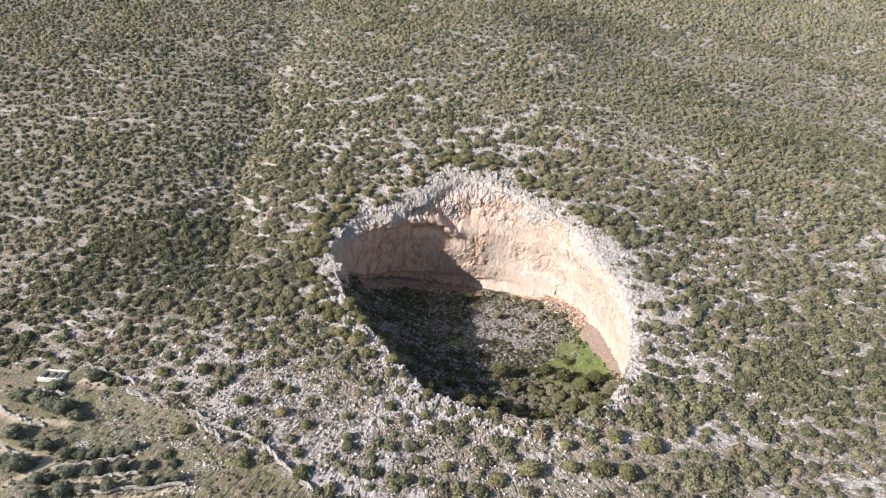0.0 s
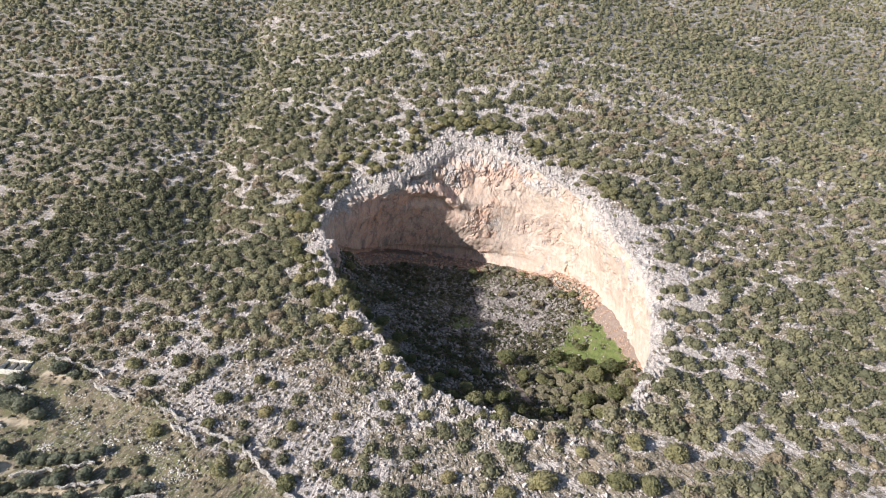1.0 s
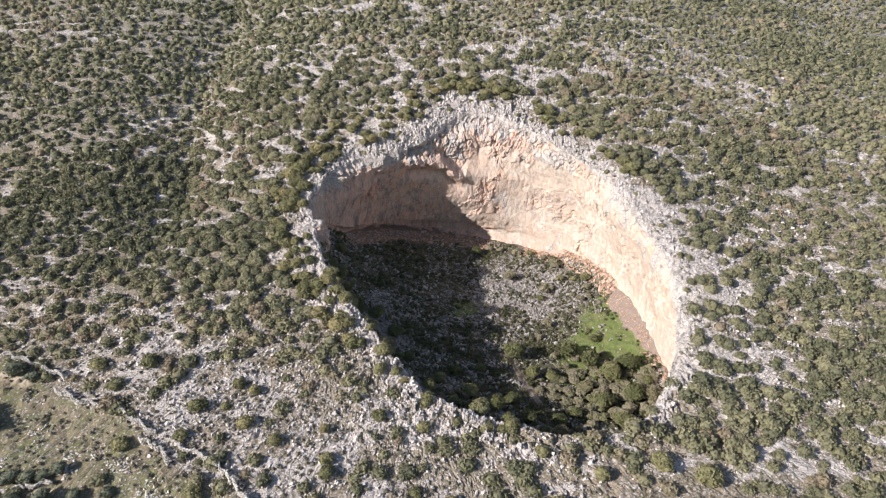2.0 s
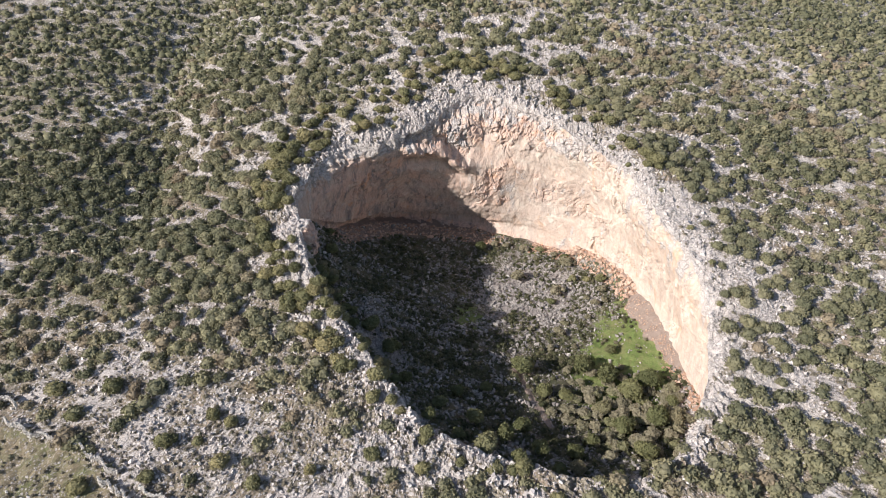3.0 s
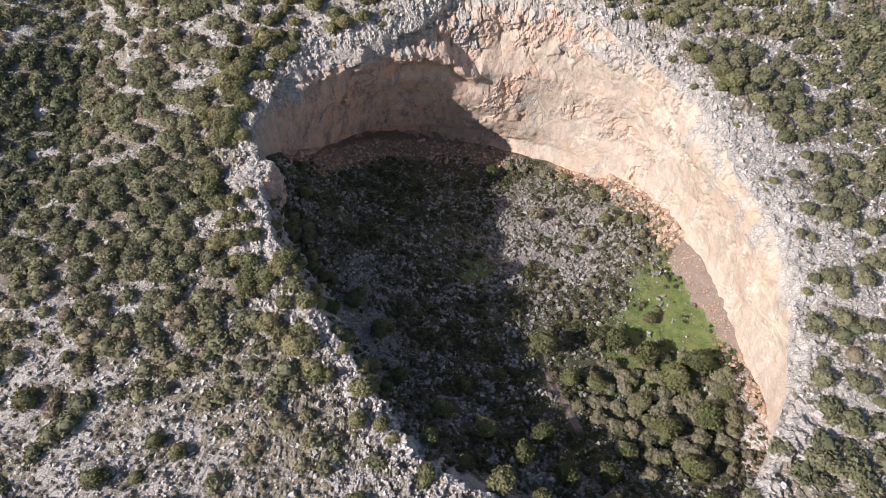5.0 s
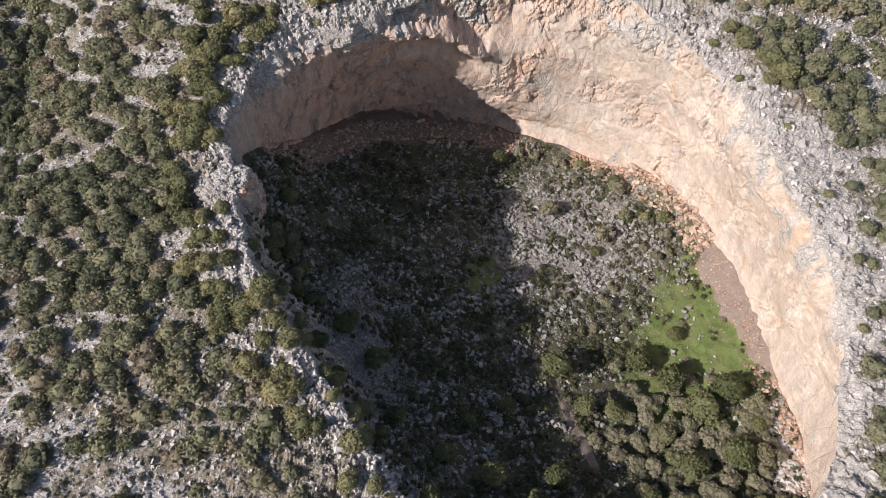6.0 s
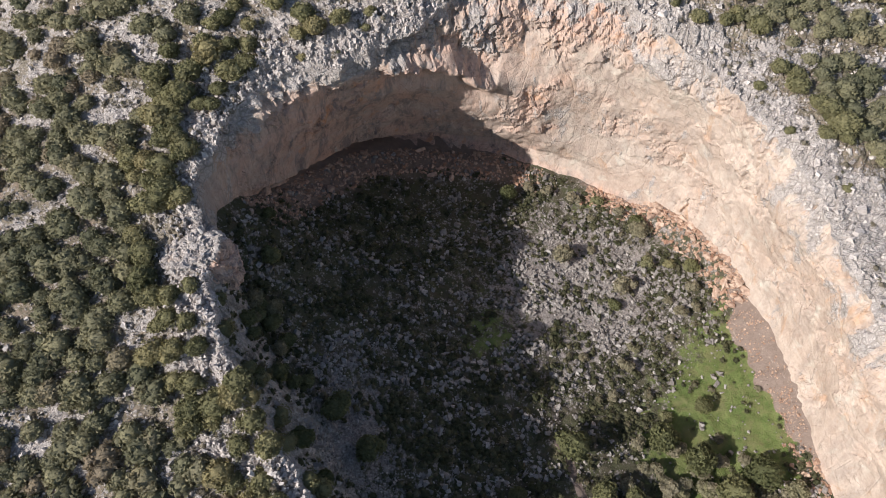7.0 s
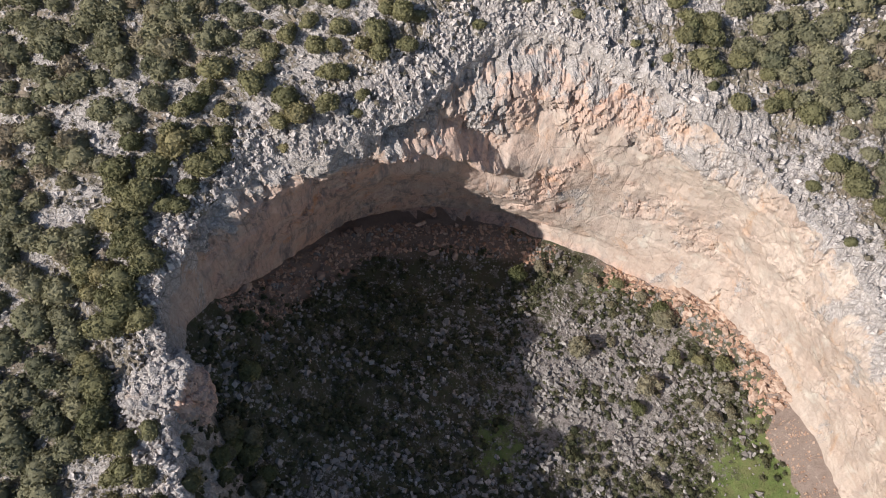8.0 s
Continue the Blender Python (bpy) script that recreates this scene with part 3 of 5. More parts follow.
def chip(seed):
    """A small angular block of twelve triangles, about 2 across."""
    rng = np.random.default_rng(seed)
    v = np.array([(x, y, z) for x in (-1, 1) for y in (-1, 1) for z in (-1, 1)], float) * rng.uniform(0.25, 1.0, (8, 3))
    f = np.array([(0, 1, 3), (0, 3, 2), (4, 6, 7), (4, 7, 5), (0, 4, 5), (0, 5, 1), (2, 3, 7), (2, 7, 6), (0, 2, 6), (0, 6, 4), (1, 5, 7), (1, 7, 3)])
    return v * np.array([1.0, rng.uniform(0.6, 0.9), rng.uniform(0.5, 0.9)]), f


def scatter(protos, x, y, z, size, tint, rng, lean=0.0, tall=None):
    """Many copies of small shapes joined in one set of arrays."""
    vs, fs, ts, base = [], [], [], 0
    kind = rng.integers(0, len(protos), len(x))
    turn = rng.uniform(0, 6.283, len(x))
    tall = np.ones(len(x)) if tall is None else tall
    for k, (v, f) in enumerate(protos):
        m = np.nonzero(kind == k)[0]
        if not len(m):
            continue
        c, s = np.cos(turn[m])[:, None], np.sin(turn[m])[:, None]
        px, py, pz = v[:, 0][None], v[:, 1][None], v[:, 2][None] * tall[m][:, None]
        if lean:
            tl = rng.normal(0, lean, len(m))[:, None]
            px, pz = px * np.cos(tl) - pz * np.sin(tl), px * np.sin(tl) + pz * np.cos(tl)
        q = np.stack([(px * c - py * s) * size[m][:, None] + x[m][:, None], (px * s + py * c) * size[m][:, None] + y[m][:, None],
                      pz * size[m][:, None] + z[m][:, None]], -1).reshape(-1, 3)
        vs.append(q)
        fs.append((f[None] + (np.arange(len(m)) * len(v))[:, None, None]).reshape(-1, 3) + base)
        ts.append(np.repeat(tint[m], len(v)))
        base += len(q)
    return np.concatenate(vs), np.concatenate(fs), np.concatenate(ts)


def part(name, mesh, parent, label=""):
    ob = new(name, mesh)
    ob.parent = parent
    return tagged(ob, label)


# ---- ground, cliff and floor ----
STEPS = 1080
ANGLES = np.linspace(-math.pi, math.pi, STEPS, endpoint=False)
TRACKS = ((-164, 207.7, -148.9, 200.2, 1.7), (-148.9, 200.2, -131.8, 196.6, 1.5), (-156, 191.7, -144.1, 186.8, 1.5), (-144.1, 186.8, -129.4, 181.1, 1.5),
          (-136.5, 217, -127, 212.7, 1.5), (-129.4, 181.1, -140, 172.5, 1.4), (-127.5, 178.3, -103.9, 181.8, 0.9), (-122, 173.0, -92.8, 176.2, 1.1),
          (-118, 166.6, -81, 169.6, 1.0))


def along(x, y, x0, y0, x1, y1):
    """Distance from a straight stretch, and the place along it."""
    t = np.clip(((x - x0) * (x1 - x0) + (y - y0) * (y1 - y0)) / ((x1 - x0) ** 2 + (y1 - y0) ** 2), 0, 1)
    return np.hypot(x - x0 - t * (x1 - x0), y - y0 - t * (y1 - y0)), t


def build_ground():
    d = np.concatenate([np.linspace(0, 26, 44)[:-1], np.linspace(26, 190, 94)[:-1], 190 + 1.5 * (1.066 ** np.arange(72) - 1) / 0.066])
    a, dd = np.meshgrid(ANGLES, d)
    r = rim_radius(a) + dd
    x, y = CX + r * np.cos(a), CY + r * np.sin(a)
    z = hill(x, y) + relief(x, y, dd) + terraces(x, y)
    g = grove(x, y)
    tracks = 0
    for x0, y0, x1, y1, w in TRACKS:
        tracks = np.maximum(tracks, 1 - step(w * 0.6, w * 1.3, along(x, y + 1.5 * np.sin(x / 9), x0, y0, x1, y1)[0]))
    far = step(480, 620, np.hypot(x, y))
    rock = np.clip((rockiness(x, y, dd) - 0.7 * far * (x < -200)) * (1 - 0.8 * g) - 0.22 * g * (1 - 0.6 * step(0.1, 0.4, fbm(x / 9, y / 6, 0 * x, 2, 77))), -0.4, 1) * (1 - tracks) - tracks
    me = mesh_of("ground", np.stack([x, y, z], -1).reshape(-1, 3), ring_faces(len(d), STEPS), M_GROUND, np.repeat(np.arange(len(d) - 1) > 90, STEPS),
                 {"rock": rock.ravel(), "meadow": g.ravel(), "track": tracks.ravel(), "wood": np.clip(0.7 * step(300, 410, y) * step(6, 25, dd) + far, 0, 1).ravel()})
    tagged(new("ground", me), "rocky limestone mountainside with red-brown soil and pale bare rock", "ground", kind="structure")


def build_cliff():
    s = np.linspace(0, 1, 150)
    a, ss = np.meshgrid(ANGLES, s)
    deg = np.degrees(a)
    rim, foot = rim_radius(a), foot_radius(a)
    xr, yr = CX + rim * np.cos(a), CY + rim * np.sin(a)
    xf, yf = CX + foot * np.cos(a), CY + foot * np.sin(a)
    top = hill(xr, yr) + relief(xr, yr, 0 * a)
    low = floor_height(xf, yf) - 0.8
    z = top + (low - top) * ss
    tall = step(8, 30, top - low)
    arc = a * 68
    gentle = step(158, 172, deg) + (1 - step(-135, -105, deg))          # the western side is a slope, not a wall
    wall = face_radius(deg, z)
    wall = wall + (rim - wall) * (1 - step(0.0, 0.16, ss)) + (foot - wall) * step(0.86, 1.0, ss)
    shape = step(-46, -36, deg) * (1 - step(146, 156, deg))
    r = (rim + (foot - rim) * ss) * (1 - shape) + wall * shape
    # the broken ledge across the vault, and the undercut at its foot
    ledge = np.interp(deg, (88, 96, 104, 112, 120, 128), (55, 59, 63.5, 66, 66.5, 67)) + 0.9 * vnoise(arc / 3.2, 0 * a, 0 * a, 92)
    span = step(92, 100, deg) * (1 - step(119, 123, deg))
    r = r + span * (2.0 * bell(z, ledge + 6.0, 2.6) - 3.3 * bell(z, ledge + 1.2, 2.3) * (1 + 0.3 * vnoise(arc / 2.4, z / 2.4, 0 * a, 94)) + 1.8 * bell(z, ledge - 4.0, 2.4))
    r = r + 5.5 * bell(deg, 112, 24) * step(0.86, 0.90, ss + 0.02 * vnoise(arc / 5, 0 * a, 0 * a, 93)) * (1 - step(0.96, 1.0, ss))
    body = step(0.0, 0.05, ss) * (1 - 0.6 * step(0.93, 1.0, ss))
    shade = bell(deg, 136, 24)                                           # streaked north-west wall
    east = bell(deg, 30, 46)                                             # smooth sunlit wall
    upper = 1 - step(0.10, 0.34, ss + 0.12 * vnoise(arc / 9, z / 9, 0 * a, 90) + 0.10 * east)
    lean = arc + 0.3 * z
    big, cleft = facets(lean / 11.0, (z - 0.25 * arc) / 8.0, 81)
    mid, cleft2 = facets(lean / 3.0, z / 3.4, 84)
    fine = facets((arc + 0.4 * z) / 1.25, z / 1.5, 86)[0]
    rough = step(0.02, 0.38, 0.16 * bell(deg, 78, 24) * (1 - step(0.55, 0.75, ss)) + fbm(arc / 13, (z + 0.4 * arc) / 8, 0 * a, 2, 83) + 0.35 * bell(deg, 92, 16) * (1 - step(0.45, 0.62, ss)) + 0.6 * span * bell(z, ledge + 1, 4))
    scoop = np.abs(fbm(arc / 15, (z - 0.5 * arc) / 15, 0 * a, 2, 80))    # wide shallow hollows with soft ribs between
    off = (0.9 * big * (0.35 + 0.65 * rough) + 0.9 * scoop + mid * (0.12 + 0.6 * upper + 0.55 * rough) + fine * (0.05 + 0.5 * upper + 0.35 * rough)
           + 0.55 * cleft * upper + 0.5 * cleft2 * (0.08 + 0.7 * upper + 0.35 * rough) + 0.13 * fbm(arc / 1.6, z / 1.6, 0 * a, 3, 88)
           + 0.28 * shade * vnoise(arc / 2.2, z / 11, 0 * a, 87))
    r = r + body * off * (0.35 + 0.65 * tall)
    z = z + body * 0.3 * vnoise(arc / 2, z / 2, 0 * a, 89)
    x, y = CX + r * np.cos(a), CY + r * np.sin(a)
    grey = np.clip(0.95 - (3.8 - 1.0 * bell(deg, 25, 45)) * ss - (0.85 - 1.4 * ss) * bell(deg, 14, 40) + 1.2 * (1 - tall) + 0.5 * bell(deg, 4, 20) * (1 - step(0.2, 0.5, ss)), 0, 1)
    grey = np.maximum(grey, 0.62 * bell(deg, 99, 9) * bell(z, 72, 9))
    brow = step(100, 108, deg) * (1 - step(140, 155, deg))
    grey = np.maximum(grey, 0.8 * brow * (1 - step(0.08, 0.17, ss))) * (1 - brow * np.where(deg < 118, step(0.05, 0.13, ss), step(0.06, 0.18, ss)))
    grey = np.maximum(grey, 1 - step(-48, -38, deg))
    grey = np.maximum(grey, 0.75 * step(150, 165, np.abs(deg)))
    red = np.clip(1.15 * bell(deg, 128, 34) * step(0.06, 0.18, ss) + 0.8 * step(0.93, 1.0, ss) * (deg > -20), 0, 1)
    red = np.maximum(red, 0.7 * rough * bell(deg, 82, 26))
    stain = np.clip(0.3 + bell(deg, 135, 25) + 0.35 * bell(deg, 95, 12), 0, 1)
    me = mesh_of("cliff", np.stack([x, y, z], -1).reshape(-1, 3), ring_faces(len(s), STEPS)[:, ::-1], M_CLIFF, (upper + 0.6 * rough < 0.55)[:-1].ravel(),
                 {"grey": grey.ravel(), "red": red.ravel(), "stain": stain.ravel(), "soil": (np.clip(gentle, 0, 1) * step(0.06, 0.2, ss) * (1 - step(-60, -40, deg) * (deg < 100))).ravel()})
    tagged(new("cliff", me), "sheer orange and grey limestone cliff round the collapsed sinkhole", "cliff", kind="structure")


def talus(a, gap):
    """Height of the dusty slope and the bench of fallen rock along the eastern wall."""
    wide = np.interp(a, (-0.34, -0.2, 0.0, 0.16, 0.3, 0.5), (0.0, 2.5, 5.5, 7.0, 6.0, 1.5)) + 0.7 * np.sin(a * 31) + 0.5 * np.sin(a * 67)
    bench = step(0.34, 0.44, a) * (1 - step(0.84, 0.98, a))
    return 0.4 * np.clip(wide - gap, 0, 8) * step(-0.36, -0.28, a) * (1 - step(0.5, 0.6, a)) + bench * 2.8 * (1 - step(3.0, 5.5, gap)), wide


def floor_marks(x, y):
    """Meadow, scree and bare rubble on the sinkhole's floor."""
    meadow = np.clip(1.5 * bell(x - 0.12 * (y - 255), 62, 12) * bell(y, 255, 24) + 0.7 * bell(x, 50, 10) * bell(y, 247, 14)
                     + 0.6 * bell(x, 8, 7) * bell(y, 276, 9) + 0.5 * bell(x, 38, 8) * bell(y, 314, 4), 0, 1)
    a = np.arctan2(y - CY, x - CX)
    gap = foot_radius(a) - np.hypot(x - CX, y - CY)
    scree = (1 - step(-1.2, 0.6, gap - talus(a, gap)[1])) * step(-0.36, -0.28, a) * (1 - step(0.42, 0.56, a)) + 0.8 * step(0.42, 0.6, a) * (1 - step(1.1, 1.4, a)) * (1 - step(0.5, 3.5, gap))
    strip = 1 - step(0.7, 1.6, along(x, y + 0.8 * np.sin(x), 22.5, 251, 31, 226)[0])
    scree = np.maximum(scree, strip)
    alcove = step(1.40, 1.65, a) * (1 - step(2.45, 2.75, a))
    earth = alcove * (1 - step(6.0, 11.0, gap + 2.5 * vnoise(x / 4, y / 4, 0 * x, 97)))
    rock = 0.28 + 0.5 * bell(x, 33, 21) * bell(y, 290, 20) + 0.5 * bell(x, -21, 8) * bell(y, 246, 14) + 0.3 * bell(y, 200, 10)
    return meadow, np.clip(scree, 0, 1), np.clip(rock, 0, 1), gap, earth


def build_floor():
    q = np.linspace(1.11, 0.0, 104)
    a, qq = np.meshgrid(ANGLES[::2], q)
    r = foot_radius(a) * qq
    x, y = CX + r * np.cos(a), CY + r * np.sin(a)
    z = floor_height(x, y)
    meadow, scree, rock, gap, earth = floor_marks(x, y)
    z = z + talus(a, gap)[0]
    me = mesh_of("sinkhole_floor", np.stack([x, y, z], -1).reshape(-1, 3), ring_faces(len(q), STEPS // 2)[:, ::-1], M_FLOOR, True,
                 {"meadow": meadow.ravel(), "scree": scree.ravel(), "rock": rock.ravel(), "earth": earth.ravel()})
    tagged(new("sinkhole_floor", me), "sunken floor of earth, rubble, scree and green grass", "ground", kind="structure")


build_ground()
build_cliff()
build_floor()
# ---- scrub on the mountainside ----
rng = np.random.default_rng(11)


# single bushes on the open slope below the hole: x, y, half-width
LONE = [(-18.6, 198.0, 2.3), (-6.3, 195.3, 2.4), (-33.6, 195.2, 1.8), (-32.0, 186.4, 2.2), (-31.1, 182.1, 2.4), (-47.1, 192.1, 2.5), (25.7, 186.9, 2.2),
        (27.6, 171.0, 4.2), (39.7, 179.6, 2.5), (24.9, 170.0, 1.9), (16.7, 166.7, 3.2), (1.1, 173.5, 2.5), (-8.0, 176.8, 1.9), (40.1, 171.6, 2.9),
        (56.9, 168.0, 3.8), (48.5, 169.4, 4.2), (66.8, 178.4, 4.0), (55.8, 182.1, 3.4), (-56.1, 208.2, 2.0), (-61.1, 210.0, 2.2), (-56.2, 197.1, 2.7),
        (-71.8, 203.3, 2.8), (-63.8, 203.8, 1.5), (-90.8, 218.2, 2.8), (-107.2, 218.8, 3.1), (-98.9, 210.8, 2.1), (-73.3, 194.2, 2.1), (-90.5, 193.0, 2.8),
        (-65.7, 177.8, 2.8), (-44.7, 173.2, 3.5)]


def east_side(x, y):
    """The gully's side away from the sun: thickly grown, its shade also put into the leaf tint."""
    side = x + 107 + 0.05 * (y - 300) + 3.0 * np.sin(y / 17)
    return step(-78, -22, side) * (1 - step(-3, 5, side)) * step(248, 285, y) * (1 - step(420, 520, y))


def scrub_places():
    """Places, sizes and tints of the mountain's shrubs, on a jittered grid."""
    xs, ys = [], []
    for x0, x1, y0, y1, gap in ((-300, 300, 120, 290, 3.75), (-300, 300, 290, 420, 3.35), (-420, 480, 420, 660, 3.9), (-300, 900, 660, 1150, 5.0), (-1500, -350, 700, 2200, 20.0), (-170, 170, -60, 112, 5.5)):
        gx, gy = np.meshgrid(np.arange(x0, x1, gap), np.arange(y0, y1, gap))
        xs.append((gx + rng.uniform(-0.5, 0.5, gx.shape) * gap).ravel())
        ys.append((gy + rng.uniform(-0.5, 0.5, gy.shape) * gap).ravel())
    x, y = np.concatenate(xs), np.concatenate(ys)
    seen = ((np.abs(x) < 0.73 * y + 22) | (y < 112)) & ((-0.9 * x + 0.4 * y < 520) | (y > 620)) & ((y < 690) | (x > 120) | (x < -200))
    x, y = x[seen], y[seen]
    d = outside(x, y)
    rock = rockiness(x, y, d)
    thick = 1.10 - 0.72 * rock - 0.3 * (1 - step(5, 16, d)) * np.maximum(step(255, 275, y) * step(-46, -36, x), step(284, 296, y))
    thick = thick + 0.3 * bell(x, -68, 26) * bell(y, 250, 26) - 0.25 * bell(x, -60, 26) * bell(y, 304, 24) + 0.14 * step(10, 90, -x) * step(240, 300, y) + 0.25 * fbm(x / 15, y / 12, 0 * x, 2, 120)
    thick = thick + 0.45 * east_side(x, y)
    thick = thick + 0.12 * step(60, 110, x) + 0.1 * step(330, 400, y)
    bare = np.clip(bell(x, -50, 48) * bell(y, 200, 24) * 1.2 + bell(x, 20, 40) * bell(y, 178, 16), 0, 1)
    thick = thick * (1 - 0.68 * bare) * (1 - grove(x, y))
    for bx, by, br in LONE:
        thick = thick * (np.hypot(x - bx, y - by) > br + 3.0)
    thick = thick * (np.hypot(x + 52, y - 269) > 7.0)
    keep = (d > 0.6 + 4.2 * (x > 0) * (y > 215)) & (rng.uniform(0, 1, len(x)) < np.clip(thick, 0.02, 0.97))
    x, y, d = x[keep], y[keep], d[keep]
    size = rng.uniform(1.6, 3.1, len(x)) * (1 + 0.25 * fbm(x / 30, y / 30, 0 * x, 2, 130) + 0.18 * bell(x, -65, 30) * bell(y, 250, 36))
    size = np.where((y > 690) & (x < -200), size * 4.0, np.where(y > 660, size * 1.35, size))
    # lower tint on east_side paints the gully's shade into the leaves
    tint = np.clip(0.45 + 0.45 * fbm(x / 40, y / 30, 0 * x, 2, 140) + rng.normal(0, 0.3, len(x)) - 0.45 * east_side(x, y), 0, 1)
    return x, y, d, size, tint


sx, sy, sd, ss, st = scrub_places()
# the ones along the northern and western rim stand as single things
near = np.zeros(len(sx), bool)
near[np.argsort(sd + 0.25 * np.hypot(sx + 10, sy - 300))[:170]] = True
reach = np.hypot(sx, sy - 150)


def shrub_model(seed, name, label, category, group, leaf, lumps=6, tufts=750, flat=0.85, tall=0.75, trunk=0.35, tuft_size=0.08, heart=ICO2):
    """A shrub with its stem and crown, about 2 across, as a thing to copy."""
    root = tagged(new(name), label, category, group)
    v, f = crown(seed, lumps, ICO1, tufts, tuft_size, flat, 0.7, tall, heart)
    part("crown", mesh_of("crown", v + np.array([0, 0, trunk - 0.3]), f, leaf), root)
    bm = bmesh.new()
    r2 = random.Random(seed)
    for k in range(4):
        a, lean = k * 1.57 + r2.uniform(-0.4, 0.4), r2.uniform(0.25, 0.5)
        axis = Vector((math.cos(a) * lean, math.sin(a) * lean, 1)).normalized()
        m = Matrix.Translation(axis * (trunk + 0.1) * 0.5) @ axis.to_track_quat("Z", "Y").to_matrix().to_4x4()
        bmesh.ops.create_cone(bm, cap_ends=True, segments=6, radius1=0.06, radius2=0.03, depth=trunk + 0.35, matrix=m)
    me = bpy.data.meshes.new("trunk")
    bm.to_mesh(me)
    bm.free()
    me.materials.append(M_BARK)
    part("trunk", me, root)
    return root


def copies(models, x, y, z, size, seed, squash=0.15):
    """Sets out copies of the models; the models themselves stand first."""
    r2 = random.Random(seed)
    for k in range(len(x)):
        src = models[k % len(models)]
        s = float(size[k])
        m = pose(float(x[k]), float(y[k]), float(z[k]) - 0.06, r2.uniform(-6, 6), r2.uniform(-6, 6), r2.uniform(0, 360))
        if k < len(models):
            ob = src
            ob.matrix_basis = m
        else:
            ob = copy_thing(src, m)
        ob.scale = (s, s * r2.uniform(1 - squash, 1 + squash), s * r2.uniform(0.85, 1.12))


rim_models = [shrub_model(200 + k, "shrub", "rounded olive-green evergreen shrub on pale limestone", "shrub", "shrubs round the sinkhole's rim", M_LEAF_ONE) for k in range(6)]
copies(rim_models, sx[near], sy[near], ground_height(sx[near], sy[near]), ss[near], 31)

lone = np.array(LONE)
copies([shrub_model(260 + k, "shrub", "single dense green bush on the open stony slope", "shrub", "bushes on the open slope", M_LEAF_ONE) for k in range(4)],
       lone[:, 0], lone[:, 1], ground_height(lone[:, 0], lone[:, 1]), lone[:, 2] * 1.05, 37)

fine = ~near & (sx < 0) & (sd < 55) & (sy > 232) & (sy < 350) | ~near & (sx >= 0) & (sd < 30) & (sy > 215) & (sy < 360)
mid = ~near & ~fine & (reach < 220) & (sy > 112)
farther = ~near & ~fine & (reach >= 220) & (sy < 660)
remote = ~near & ((sy >= 660) | (sy < 112))
LOD0 = [crown(290 + k, 3, DOME, 340, 0.10, 0.85, 0.75, 0.75, DOME2) for k in range(10)]
LOD1 = [crown(300 + k, 3, DOME, 130, 0.15, 0.85, 0.75, 0.75, DOME) for k in range(10)]
LOD2 = [crown(320 + k, 0, DOME, 16, 0.22, 0.85, 0.75, 0.75, DOME) for k in range(8)]
LOD3 = [crown(340 + k, 0, DOME, 3, 0.25, 0.85, 0.7, 0.75, DOME) for k in range(6)]
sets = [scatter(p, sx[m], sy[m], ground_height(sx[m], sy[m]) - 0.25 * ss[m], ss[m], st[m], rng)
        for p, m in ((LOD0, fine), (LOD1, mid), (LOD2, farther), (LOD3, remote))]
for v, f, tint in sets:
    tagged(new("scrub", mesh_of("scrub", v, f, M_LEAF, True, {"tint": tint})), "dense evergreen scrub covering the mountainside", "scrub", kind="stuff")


# ---- dry brush between the shrubs ----
def brush():
    n = 27000
    x, y = rng.uniform(-190, 190, n), rng.uniform(130, 345, n)
    d = outside(x, y)
    keep = (d > 1.5) & (rng.uniform(0, 1, n) < 0.28 + 0.72 * bell(x, -70, 70) * bell(y, 198, 40)) & (np.abs(x) < 0.8 * (y + 30)) & (rng.uniform(0, 1, n) > 0.35 * grove(x, y))
    x, y = x[keep], y[keep]
    v, f, tint = scatter([crown(360 + k, 0, DOME, 20, 0.24, 0.7, 0.6, 0.6, DOME) for k in range(6)], x, y, ground_height(x, y) - 0.1,
                         rng.uniform(0.35, 0.95, len(x)), rng.uniform(0, 1, len(x)), rng)
    tagged(new("brush", mesh_of("brush", v, f, M_BRUSH, True, {"tint": tint})), "low grey-brown dry brush among the rocks", "brush", kind="stuff")


brush()


# ---- loose limestone ----
def rubble():
    n = 62000
    x, y = rng.uniform(-230, 240, n), rng.uniform(120, 420, n)
    d = outside(x, y)
    rock = rockiness(x, y, d)
    keep = (d > 0.4) & (rng.uniform(0, 1, n) < (0.5 * np.clip(rock + 0.12, 0, 1) ** 1.3 + 0.3 * bell(x, -55, 60) * bell(y, 203, 32)) * (1 - 0.93 * grove(x, y))) & (np.abs(x) < 0.8 * (y + 30))
    x, y, d = x[keep], y[keep], d[keep]
    size = np.minimum(0.2 * rng.pareto(2.2, len(x)) + 0.2, 0.85) * (1 + 0.4 * (1 - step(3, 14, d)))
    v, f, tint = scatter([chip(400 + k) for k in range(12)], x, y, ground_height(x, y) + 0.15 * size, size, 0 * x, rng, 0.35)
    tagged(new("rubble", mesh_of("rubble", v, f, M_ROCK, False)), "broken pale grey limestone lying on the slope", "rubble", kind="stuff")


rubble()


